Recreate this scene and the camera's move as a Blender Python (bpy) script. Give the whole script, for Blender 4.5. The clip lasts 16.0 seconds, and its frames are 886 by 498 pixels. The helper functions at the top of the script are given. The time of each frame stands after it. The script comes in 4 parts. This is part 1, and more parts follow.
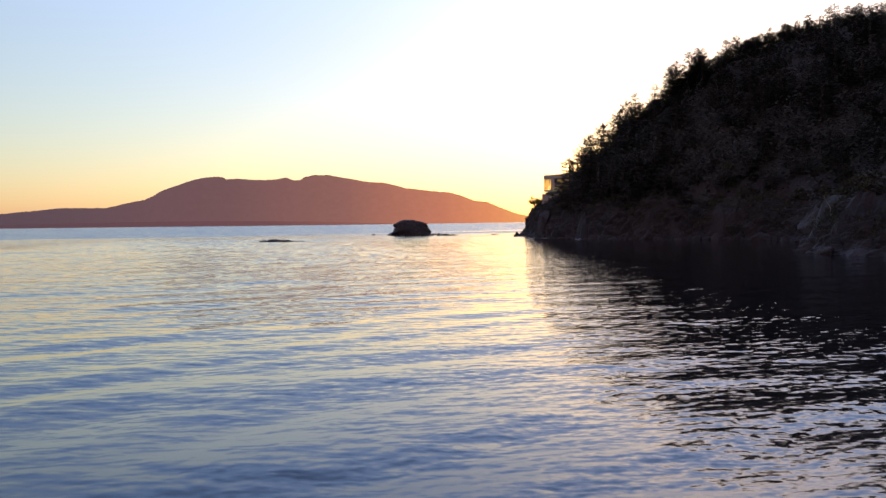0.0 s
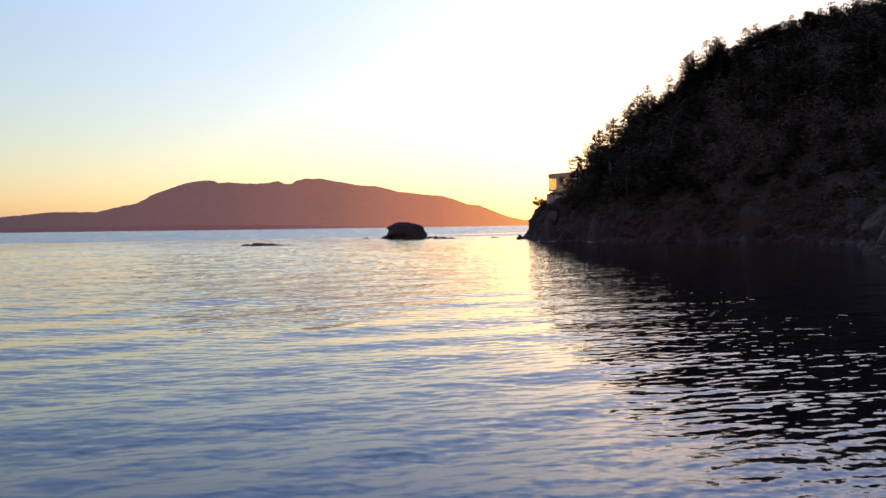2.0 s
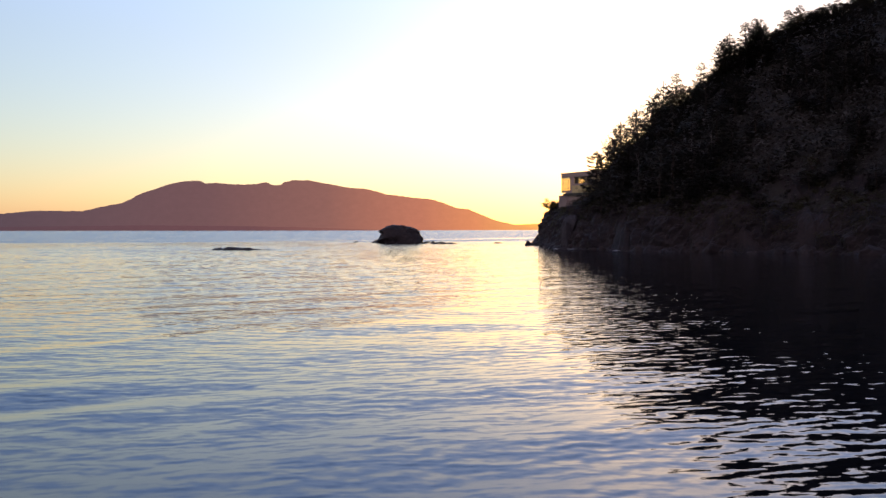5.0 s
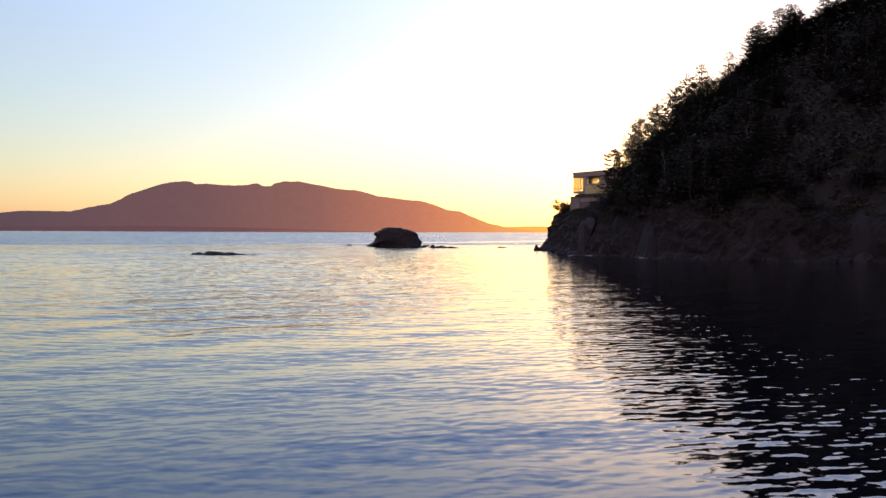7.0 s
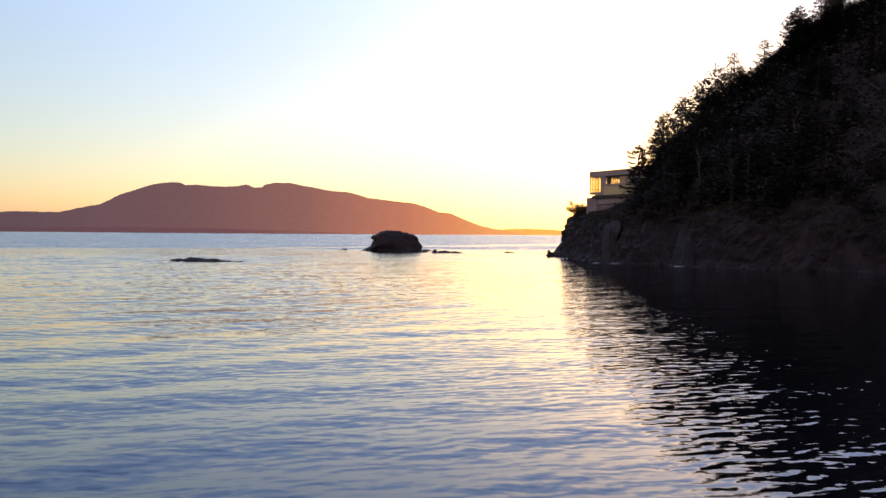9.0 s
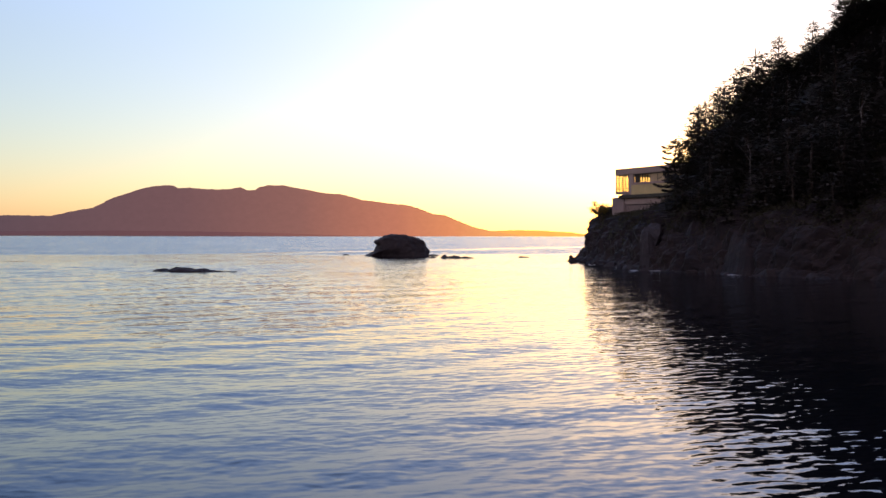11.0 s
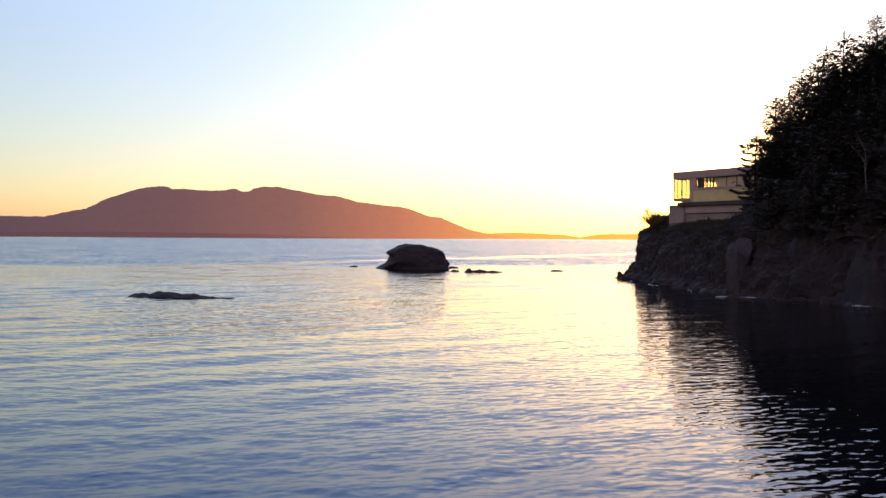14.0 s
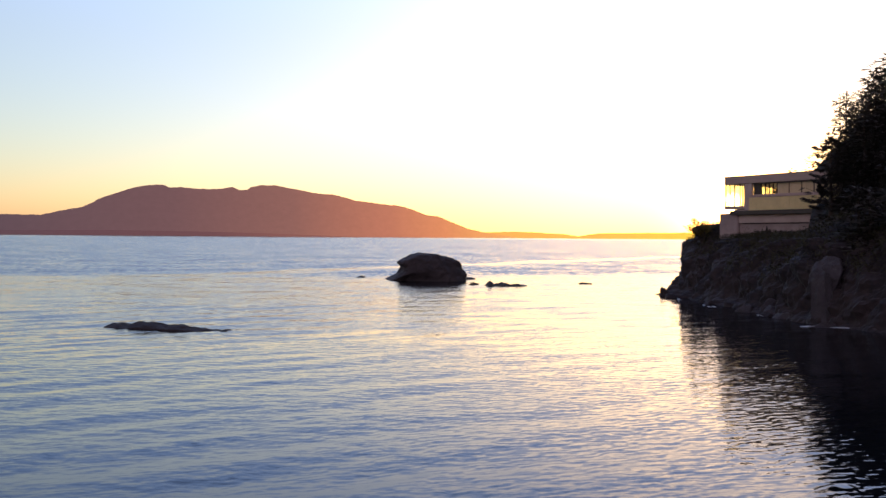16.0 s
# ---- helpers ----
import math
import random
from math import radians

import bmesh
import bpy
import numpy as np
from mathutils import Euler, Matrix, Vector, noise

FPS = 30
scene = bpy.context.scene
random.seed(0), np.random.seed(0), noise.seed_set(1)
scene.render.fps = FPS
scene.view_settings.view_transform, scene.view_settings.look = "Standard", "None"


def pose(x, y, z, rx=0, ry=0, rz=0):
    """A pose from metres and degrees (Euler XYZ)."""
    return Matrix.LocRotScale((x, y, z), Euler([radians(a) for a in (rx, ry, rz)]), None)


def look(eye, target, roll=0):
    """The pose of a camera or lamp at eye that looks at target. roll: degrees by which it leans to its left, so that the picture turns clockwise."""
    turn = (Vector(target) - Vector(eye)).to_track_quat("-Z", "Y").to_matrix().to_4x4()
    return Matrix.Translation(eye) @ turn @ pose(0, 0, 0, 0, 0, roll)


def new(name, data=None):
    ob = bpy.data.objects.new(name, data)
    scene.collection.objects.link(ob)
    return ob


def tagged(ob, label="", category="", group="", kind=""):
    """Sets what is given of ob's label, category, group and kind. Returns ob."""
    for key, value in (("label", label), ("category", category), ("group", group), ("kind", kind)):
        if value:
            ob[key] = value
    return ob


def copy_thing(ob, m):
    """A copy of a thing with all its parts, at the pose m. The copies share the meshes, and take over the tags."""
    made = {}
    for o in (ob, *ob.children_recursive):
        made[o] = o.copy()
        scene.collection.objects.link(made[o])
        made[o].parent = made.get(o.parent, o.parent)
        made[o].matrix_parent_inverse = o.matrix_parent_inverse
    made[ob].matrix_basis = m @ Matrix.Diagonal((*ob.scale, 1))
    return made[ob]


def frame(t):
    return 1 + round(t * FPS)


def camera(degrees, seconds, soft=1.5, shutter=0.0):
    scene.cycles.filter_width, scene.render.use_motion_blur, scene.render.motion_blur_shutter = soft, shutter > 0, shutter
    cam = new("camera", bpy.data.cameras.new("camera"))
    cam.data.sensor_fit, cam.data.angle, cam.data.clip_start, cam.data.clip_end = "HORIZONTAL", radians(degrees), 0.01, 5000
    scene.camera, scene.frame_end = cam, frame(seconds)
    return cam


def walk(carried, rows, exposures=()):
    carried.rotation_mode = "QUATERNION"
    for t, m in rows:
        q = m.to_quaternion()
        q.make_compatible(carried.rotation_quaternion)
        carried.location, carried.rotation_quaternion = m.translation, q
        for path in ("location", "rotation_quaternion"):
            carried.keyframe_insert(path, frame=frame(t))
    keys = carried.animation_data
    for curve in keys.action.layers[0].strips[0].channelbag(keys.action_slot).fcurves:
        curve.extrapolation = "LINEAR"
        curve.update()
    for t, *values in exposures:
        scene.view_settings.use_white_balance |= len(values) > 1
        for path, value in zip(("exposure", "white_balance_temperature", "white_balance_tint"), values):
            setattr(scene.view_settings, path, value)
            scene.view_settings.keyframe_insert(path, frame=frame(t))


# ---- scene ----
cam = camera(54.5, 16.0)

PATH = [
    (0, (-2.165, -100.452, 2.858), (-1.939, -98.466, 2.797), -0.7),
    (0.5, (-2.1, -97.564, 2.797), (-1.87, -95.578, 2.738), -0.6),
    (1, (-2.016, -94.661, 2.728), (-1.783, -92.676, 2.671), -0.7),
    (1.5, (-1.942, -91.732, 2.673), (-1.704, -89.747, 2.619), -1),
    (2, (-1.902, -88.818, 2.61), (-1.658, -86.834, 2.557), -0.8),
    (2.5, (-1.81, -85.911, 2.586), (-1.563, -83.927, 2.535), -0.7),
    (3, (-1.749, -82.984, 2.585), (-1.497, -81, 2.533), -0.5),
    (3.5, (-1.737, -80.098, 2.591), (-1.478, -78.115, 2.54), -0.3),
    (4, (-1.661, -77.153, 2.606), (-1.398, -75.171, 2.557), -0.2),
    (6.5, (-1.718, -62.684, 2.822), (-1.43, -60.705, 2.781), 0.1),
    (7, (-1.809, -59.816, 2.857), (-1.516, -57.839, 2.817), 0.2),
    (7.5, (-1.884, -56.996, 2.899), (-1.586, -55.019, 2.861), 0.3),
    (8, (-1.999, -54.175, 2.973), (-1.694, -52.199, 2.936), 0.3),
    (8.5, (-2.122, -51.403, 3.018), (-1.81, -49.428, 2.983), 0.4),
    (9, (-2.242, -48.654, 3.102), (-1.927, -46.679, 3.067), 0.4),
    (11.5, (-3.187, -35.042, 3.548), (-2.856, -33.07, 3.519), 0.1),
    (12, (-3.41, -32.353, 3.711), (-3.077, -30.381, 3.684), 0.2),
    (12.5, (-3.625, -29.644, 3.898), (-3.291, -27.672, 3.872), 0.2),
    (13, (-3.857, -26.962, 4.104), (-3.519, -24.991, 4.078), 0.2),
    (13.5, (-4.085, -24.284, 4.336), (-3.744, -22.314, 4.311), 0.2),
    (14, (-4.297, -21.564, 4.615), (-3.956, -19.594, 4.589), 0.3),
    (14.5, (-4.511, -18.83, 4.925), (-4.166, -16.86, 4.899), 0.5),
    (15, (-4.703, -16.095, 5.244), (-4.356, -14.126, 5.217), 0.3),
    (15.5, (-4.86, -13.342, 5.582), (-4.514, -11.372, 5.555), 0.3),
    (16, (-4.995, -10.55, 5.934), (-4.648, -8.58, 5.905), 0.4),
]
walk(cam, [(t, look(eye, target, roll)) for t, eye, target, roll in PATH])

# ---------------------------------------------------------------- light
SUN_DIR = Vector((0.4785, 0.8771, 0.0408)).normalized()
SUN_AZ = math.atan2(SUN_DIR.x, SUN_DIR.y)
SUN_EL = math.asin(SUN_DIR.z)

world = bpy.data.worlds.new("evening_sky")
scene.world = world
world.use_nodes = True
wn, wl = world.node_tree.nodes, world.node_tree.links
wn.clear()
sky = wn.new("ShaderNodeTexSky")
sky.sky_type = "NISHITA"
sky.sun_disc = False
sky.sun_elevation = SUN_EL
sky.sun_rotation = SUN_AZ
sky.altitude = 0
sky.air_density, sky.dust_density, sky.ozone_density = 1.0, 0.7, 1.8
sky_back = wn.new("ShaderNodeBackground")
sky_back.inputs["Strength"].default_value = 0.135
wl.new(sky.outputs[0], sky_back.inputs["Color"])
coord = wn.new("ShaderNodeTexCoord")
toward = wn.new("ShaderNodeVectorMath")
toward.operation = "DOT_PRODUCT"
toward.inputs[1].default_value = SUN_DIR
wl.new(coord.outputs["Generated"], toward.inputs[0])


height = wn.new("ShaderNodeSeparateXYZ")
wl.new(coord.outputs["Generated"], height.inputs[0])


def glow(power, colour, strength, low=1.0, z0=-0.02, z1=0.3):
    """Light scattered by the air round the sun, falling off with the angle from it; low: how much of it is left at the horizon. A power
    below zero gives the rosy light of the sky across from the sun."""
    signed = wn.new("ShaderNodeMath")
    signed.operation = "MULTIPLY"
    signed.inputs[1].default_value = math.copysign(1.0, power)
    wl.new(toward.outputs["Value"], signed.inputs[0])
    clampd = wn.new("ShaderNodeMath")
    clampd.operation = "MAXIMUM"
    clampd.inputs[1].default_value = 0.0
    wl.new(signed.outputs[0], clampd.inputs[0])
    p = wn.new("ShaderNodeMath")
    p.operation = "POWER"
    p.inputs[1].default_value = abs(power)
    wl.new(clampd.outputs[0], p.inputs[0])
    s = wn.new("ShaderNodeMath")
    s.operation = "MULTIPLY"
    s.inputs[1].default_value = strength
    wl.new(p.outputs[0], s.inputs[0])
    rise = wn.new("ShaderNodeMapRange")
    rise.interpolation_type = "SMOOTHSTEP"
    rise.inputs["From Min"].default_value, rise.inputs["From Max"].default_value = z0, z1
    rise.inputs["To Min"].default_value, rise.inputs["To Max"].default_value = low, 1.0
    wl.new(height.outputs["Z"], rise.inputs["Value"])
    v = wn.new("ShaderNodeMath")
    v.operation = "MULTIPLY"
    wl.new(s.outputs[0], v.inputs[0])
    wl.new(rise.outputs[0], v.inputs[1])
    b = wn.new("ShaderNodeBackground")
    b.inputs["Color"].default_value = (*colour, 1)
    wl.new(v.outputs[0], b.inputs["Strength"])
    return b


sky_sum = sky_back
for spec in ((0.9, (0.53, 0.715, 1.38), 0.163, 0.34), (3.0, (1.0, 0.72, 0.58), 0.037, 1.0), (18.0, (1.0, 0.94, 0.93), 0.112, 0.8), (0.3, (1.0, 0.84, 0.95), 0.043),
             (900.0, (1.0, 0.7, 0.3), 2.0), (60000.0, (1.0, 0.8, 0.45), 40.0), (-1.0, (0.92, 0.57, 0.76), 0.4), (0.7, (0.1, 0.36, 1.0), 0.36, 0.0, 0.2, 0.45)):
    add = wn.new("ShaderNodeAddShader")
    wl.new(sky_sum.outputs[0], add.inputs[0])
    wl.new(glow(*spec).outputs[0], add.inputs[1])
    sky_sum = add
wout = wn.new("ShaderNodeOutputWorld")
wl.new(sky_sum.outputs[0], wout.inputs["Surface"])

sun = new("sun", bpy.data.lights.new("sun", "SUN"))
sun.data.energy = 3.0
sun.data.angle = radians(0.55)
sun.data.color = (1.0, 0.72, 0.42)
sun.matrix_world = look((0, 0, 60), Vector((0, 0, 60)) - SUN_DIR)
scene.view_settings.exposure = 1.14


# ---------------------------------------------------------------- helpers
def hash2(ix, iy, seed):
    h = (ix.astype(np.int64) * 374761393 + iy.astype(np.int64) * 668265263 + seed * 1274126177) & 0x7FFFFFFF
    h = ((h ^ (h >> 13)) * 1103515245) & 0x7FFFFFFF
    h = (h ^ (h >> 16)) & 0xFFFFFF
    return h / float(0xFFFFFF)


def vnoise(x, y, seed=0):
    """Smooth value noise in -1..1 for arrays."""
    x, y = np.broadcast_arrays(np.asarray(x, float), np.asarray(y, float))
    ix, iy = np.floor(x), np.floor(y)
    fx, fy = x - ix, y - iy
    fx, fy = fx * fx * (3 - 2 * fx), fy * fy * (3 - 2 * fy)
    a, b = hash2(ix, iy, seed), hash2(ix + 1, iy, seed)
    c, d = hash2(ix, iy + 1, seed), hash2(ix + 1, iy + 1, seed)
    return 2 * (a * (1 - fx) * (1 - fy) + b * fx * (1 - fy) + c * (1 - fx) * fy + d * fx * fy) - 1


def fbm(x, y, seed=0, octaves=4, gain=0.5):
    s, amp = 0.0, 1.0
    for k in range(octaves):
        s = s + amp * vnoise(x * 2**k + 17.3 * k, y * 2**k - 9.1 * k, seed + k)
        amp *= gain
    return s


def mesh_of(name, verts, faces, smooth=False):
    me = bpy.data.meshes.new(name)
    me.from_pydata([tuple(v) for v in verts], [], [tuple(f) for f in faces])
    if smooth:
        me.polygons.foreach_set("use_smooth", [True] * len(me.polygons))
    me.update()
    return me


def grid_mesh(name, X, Y, Z, smooth=True):
    n, m = X.shape
    verts = np.stack([X.ravel(), Y.ravel(), Z.ravel()], 1)
    i = (np.arange(n - 1)[:, None] * m + np.arange(m - 1)[None, :]).ravel()
    quads = np.stack([i, i + m, i + m + 1, i + 1], 1)
    me = bpy.data.meshes.new(name)
    me.vertices.add(len(verts))
    me.vertices.foreach_set("co", verts.ravel())
    me.loops.add(quads.size)
    me.loops.foreach_set("vertex_index", quads.ravel())
    me.polygons.add(len(quads))
    me.polygons.foreach_set("loop_start", np.arange(len(quads)) * 4)
    me.polygons.foreach_set("use_smooth", np.full(len(quads), smooth))
    me.update(calc_edges=True)
    return me


def part(name, data, material, parent, label=""):
    """Links a bmesh or mesh as one mesh object under a thing or a part."""
    if isinstance(data, bmesh.types.BMesh):
        me = bpy.data.meshes.new(name)
        data.to_mesh(me)
        data.free()
    else:
        me = data
    if not me.materials:
        me.materials.append(material)
    ob = new(name, me)
    if parent:
        ob.parent = parent
    return tagged(ob, label=label)


def box(cx, cy, cz, sx, sy, sz, bevel=0.0):
    bm = bmesh.new()
    bmesh.ops.create_cube(bm, size=1.0, matrix=Matrix.Translation((cx, cy, cz)) @ Matrix.Diagonal((sx, sy, sz, 1)))
    if bevel:
        bmesh.ops.bevel(bm, geom=bm.edges[:], offset=bevel, segments=1, affect="EDGES")
    return bm


def smoothstep(a, b, x):
    t = np.clip((x - a) / (b - a), 0, 1)
    return t * t * (3 - 2 * t)


# ---------------------------------------------------------------- materials
def material(name):
    m = bpy.data.materials.new(name)
    m.use_nodes = True
    n, l = m.node_tree.nodes, m.node_tree.links
    return m, n, l, n["Principled BSDF"]


def noise_tex(n, l, scale, detail=4.0, rough=0.55, stretch=(1, 1, 1), coords="Object"):
    tc = n.new("ShaderNodeTexCoord")
    mp = n.new("ShaderNodeMapping")
    mp.inputs["Scale"].default_value = stretch
    l.new(tc.outputs[coords], mp.inputs[0])
    t = n.new("ShaderNodeTexNoise")
    t.inputs["Scale"].default_value = scale
    t.inputs["Detail"].default_value = detail
    t.inputs["Roughness"].default_value = rough
    l.new(mp.outputs[0], t.inputs["Vector"])
    return t


def ramp(n, l, source, stops):
    r = n.new("ShaderNodeValToRGB")
    e = r.color_ramp.elements
    e[0].position, e[0].color = stops[0][0], (*stops[0][1], 1)
    e[1].position, e[1].color = stops[-1][0], (*stops[-1][1], 1)
    for p, c in stops[1:-1]:
        k = e.new(p)
        k.color = (*c, 1)
    l.new(source, r.inputs[0])
    return r


def bump(n, l, height, strength, distance, normal=None):
    b = n.new("ShaderNodeBump")
    b.inputs["Strength"].default_value = strength
    b.inputs["Distance"].default_value = distance
    l.new(height, b.inputs["Height"])
    if normal:
        l.new(normal, b.inputs["Normal"])
    return b


def rough_material(name, stops, scale, relief=0.3, distance=0.05, roughness=0.85, fine=14.0, stretch=(1, 1, 1)):
    """A coarse natural surface: two scales of colour and of relief."""
    m, n, l, p = material(name)
    big = noise_tex(n, l, scale, 5, 0.6, stretch)
    small = noise_tex(n, l, scale * fine, 4, 0.6, stretch)
    mix = n.new("ShaderNodeMix")
    mix.inputs["Factor"].default_value = 0.35
    l.new(big.outputs["Fac"], mix.inputs["A"])
    l.new(small.outputs["Fac"], mix.inputs["B"])
    r = ramp(n, l, mix.outputs["Result"], stops)
    l.new(r.outputs[0], p.inputs["Base Color"])
    b = bump(n, l, mix.outputs["Result"], relief, distance)
    l.new(b.outputs[0], p.inputs["Normal"])
    p.inputs["Roughness"].default_value = roughness
    return m


def tree_material(name, dark, light, roughness=0.95, through_light=0.0):
    m, n, l, p = material(name)
    geo = n.new("ShaderNodeNewGeometry")
    info = n.new("ShaderNodeObjectInfo")
    mix = n.new("ShaderNodeMath")
    mix.operation = "MULTIPLY_ADD"
    mix.inputs[1].default_value = 0.5
    l.new(info.outputs["Random"], mix.inputs[0])
    half = n.new("ShaderNodeMath")
    half.operation = "MULTIPLY"
    half.inputs[1].default_value = 0.5
    l.new(geo.outputs["Random Per Island"], half.inputs[0])
    l.new(half.outputs[0], mix.inputs[2])
    r = ramp(n, l, mix.outputs[0], [(0.0, dark), (1.0, light)])
    l.new(r.outputs[0], p.inputs["Base Color"])
    p.inputs["Roughness"].default_value = roughness
    p.inputs["Specular IOR Level"].default_value = 0.05
    if through_light:
        thin = n.new("ShaderNodeBsdfTranslucent")
        thin.inputs["Color"].default_value = (0.3, 0.2, 0.06, 1)
        both = n.new("ShaderNodeMixShader")
        both.inputs[0].default_value = through_light
        l.new(p.outputs[0], both.inputs[1])
        l.new(thin.outputs[0], both.inputs[2])
        end = [q for q in n if q.type == "OUTPUT_MATERIAL"][0]
        l.new(both.outputs[0], end.inputs["Surface"])
    return m


def plain(name, colour, roughness=0.6, metallic=0.0, vary=0.12, scale=3.0, relief=0.05):
    m, n, l, p = material(name)
    t = noise_tex(n, l, scale, 6, 0.65)
    lo = tuple(c * (1 - vary) for c in colour)
    hi = tuple(min(1, c * (1 + vary)) for c in colour)
    r = ramp(n, l, t.outputs["Fac"], [(0.3, lo), (0.7, hi)])
    l.new(r.outputs[0], p.inputs["Base Color"])
    p.inputs["Roughness"].default_value = roughness
    p.inputs["Metallic"].default_value = metallic
    if relief:
        b = bump(n, l, t.outputs["Fac"], relief, 0.02)
        l.new(b.outputs[0], p.inputs["Normal"])
    return m


# sea water: deep, smooth between the ripples
M_WATER, n, l, p = material("sea_water")
p.inputs["Base Color"].default_value = (0.004, 0.0045, 0.006, 1)
p.inputs["IOR"].default_value = 1.46
geo = n.new("ShaderNodeNewGeometry")
where = n.new("ShaderNodeSeparateXYZ")
l.new(geo.outputs["Position"], where.inputs[0])


def ripple(scale, kx, ky, stretch, detail=3.0):
    """A small tilt of the surface, as slopes in x and y."""
    t = noise_tex(n, l, scale, detail, 0.5, stretch)
    half = n.new("ShaderNodeVectorMath")
    half.operation = "SUBTRACT"
    half.inputs[1].default_value = (0.5, 0.5, 0.5)
    l.new(t.outputs["Color"], half.inputs[0])
    k = n.new("ShaderNodeVectorMath")
    k.operation = "MULTIPLY"
    k.inputs[1].default_value = (kx, ky, 0.0)
    l.new(half.outputs[0], k.inputs[0])
    return k


def wavelets(length, turn, slope, bent, detail=2.0):
    """Short-crested small waves of that length, running at that angle, as slopes in x and y."""
    tc = n.new("ShaderNodeTexCoord")
    mp = n.new("ShaderNodeMapping")
    mp.inputs["Rotation"].default_value = (0, 0, radians(turn))
    mp.inputs["Scale"].default_value = (0.9, 1, 1)
    l.new(tc.outputs["Object"], mp.inputs[0])
    w = n.new("ShaderNodeTexWave")
    w.wave_type, w.bands_direction = "BANDS", "Y"
    w.inputs["Scale"].default_value = 0.314 / length
    w.inputs["Distortion"].default_value = bent
    w.inputs["Detail"].default_value = detail
    w.inputs["Detail Scale"].default_value = 1.3
    l.new(mp.outputs[0], w.inputs["Vector"])
    mid = n.new("ShaderNodeMath")
    mid.operation = "SUBTRACT"
    mid.inputs[1].default_value = 0.5
    l.new(w.outputs["Fac"], mid.inputs[0])
    k = n.new("ShaderNodeVectorMath")
    k.operation = "SCALE"
    k.inputs[0].default_value = (-math.sin(radians(turn)) * slope, math.cos(radians(turn)) * slope, 0.0)
    l.new(mid.outputs[0], k.inputs["Scale"])
    return k


# breezes: beyond the bay the water is ruffled, inside it lies nearly smooth
drift = noise_tex(n, l, 0.02, 3, 0.55, (0.35, 1.0, 1.0))
edge = n.new("ShaderNodeMath")
edge.operation = "MULTIPLY_ADD"
edge.inputs[1].default_value = 150.0
l.new(drift.outputs["Fac"], edge.inputs[0])
l.new(where.outputs["Y"], edge.inputs[2])
ruffled = n.new("ShaderNodeMapRange")
ruffled.interpolation_type = "SMOOTHSTEP"
ruffled.inputs["From Min"].default_value, ruffled.inputs["From Max"].default_value = 172.0, 208.0
l.new(edge.outputs[0], ruffled.inputs["Value"])
across = n.new("ShaderNodeVectorMath")
across.operation = "DOT_PRODUCT"
across.inputs[1].default_value = (-0.680, 0.733, 0.0)
l.new(geo.outputs["Position"], across.inputs[0])
wander = noise_tex(n, l, 0.03, 4, 0.6)
off = n.new("ShaderNodeMath")
off.operation = "MULTIPLY_ADD"
off.inputs[1].default_value = 26.0
off.inputs[2].default_value = -13.0 - 101.5
l.new(wander.outputs["Fac"], off.inputs[0])
line = n.new("ShaderNodeMath")
line.operation = "ADD"
l.new(across.outputs["Value"], line.inputs[0])
l.new(off.outputs[0], line.inputs[1])
wide = n.new("ShaderNodeMath")
wide.operation = "ABSOLUTE"
l.new(line.outputs[0], wide.inputs[0])
slick = n.new("ShaderNodeMapRange")
slick.interpolation_type = "SMOOTHSTEP"
slick.inputs["From Min"].default_value, slick.inputs["From Max"].default_value = 1.5, 7.0
l.new(wide.outputs[0], slick.inputs["Value"])
calm = n.new("ShaderNodeMath")
calm.operation = "MULTIPLY"
l.new(ruffled.outputs[0], calm.inputs[0])
l.new(slick.outputs[0], calm.inputs[1])
ruffled = calm
gloss = n.new("ShaderNodeMapRange")
gloss.inputs["To Min"].default_value, gloss.inputs["To Max"].default_value = 0.012, 0.1
l.new(ruffled.outputs[0], gloss.inputs["Value"])
open_water = n.new("ShaderNodeMapRange")
open_water.interpolation_type = "SMOOTHSTEP"
open_water.inputs["From Min"].default_value, open_water.inputs["From Max"].default_value = 12.0, 65.0
l.new(where.outputs["Y"], open_water.inputs["Value"])
haze_gloss = n.new("ShaderNodeMath")
haze_gloss.operation = "MULTIPLY_ADD"
haze_gloss.inputs[1].default_value = 0.06
l.new(open_water.outputs[0], haze_gloss.inputs[0])
l.new(gloss.outputs[0], haze_gloss.inputs[2])


def only(k, factor):
    """Keeps a ripple to where the factor is high."""
    v = n.new("ShaderNodeVectorMath")
    v.operation = "SCALE"
    l.new(k.outputs[0], v.inputs[0])
    l.new(factor, v.inputs["Scale"])
    return v


# a light breeze touches down in the mouth of the cove
paw_y = n.new("ShaderNodeMath")
paw_y.operation = "MULTIPLY_ADD"
paw_y.inputs[1].default_value = 34.0
l.new(noise_tex(n, l, 0.09, 4, 0.6, (0.6, 1.0, 1.0)).outputs["Fac"], paw_y.inputs[0])
l.new(where.outputs["Y"], paw_y.inputs[2])
paw_near = n.new("ShaderNodeMapRange")
paw_near.interpolation_type = "SMOOTHSTEP"
paw_near.inputs["From Min"].default_value, paw_near.inputs["From Max"].default_value = -54.0, -72.0
l.new(paw_y.outputs[0], paw_near.inputs["Value"])
paw_side = n.new("ShaderNodeMapRange")
paw_side.interpolation_type = "SMOOTHSTEP"
paw_side.inputs["From Min"].default_value, paw_side.inputs["From Max"].default_value = -7.0, 3.0
l.new(where.outputs["X"], paw_side.inputs["Value"])
paw = n.new("ShaderNodeMath")
paw.operation = "MULTIPLY"
l.new(paw_near.outputs[0], paw.inputs[0])
l.new(paw_side.outputs[0], paw.inputs[1])
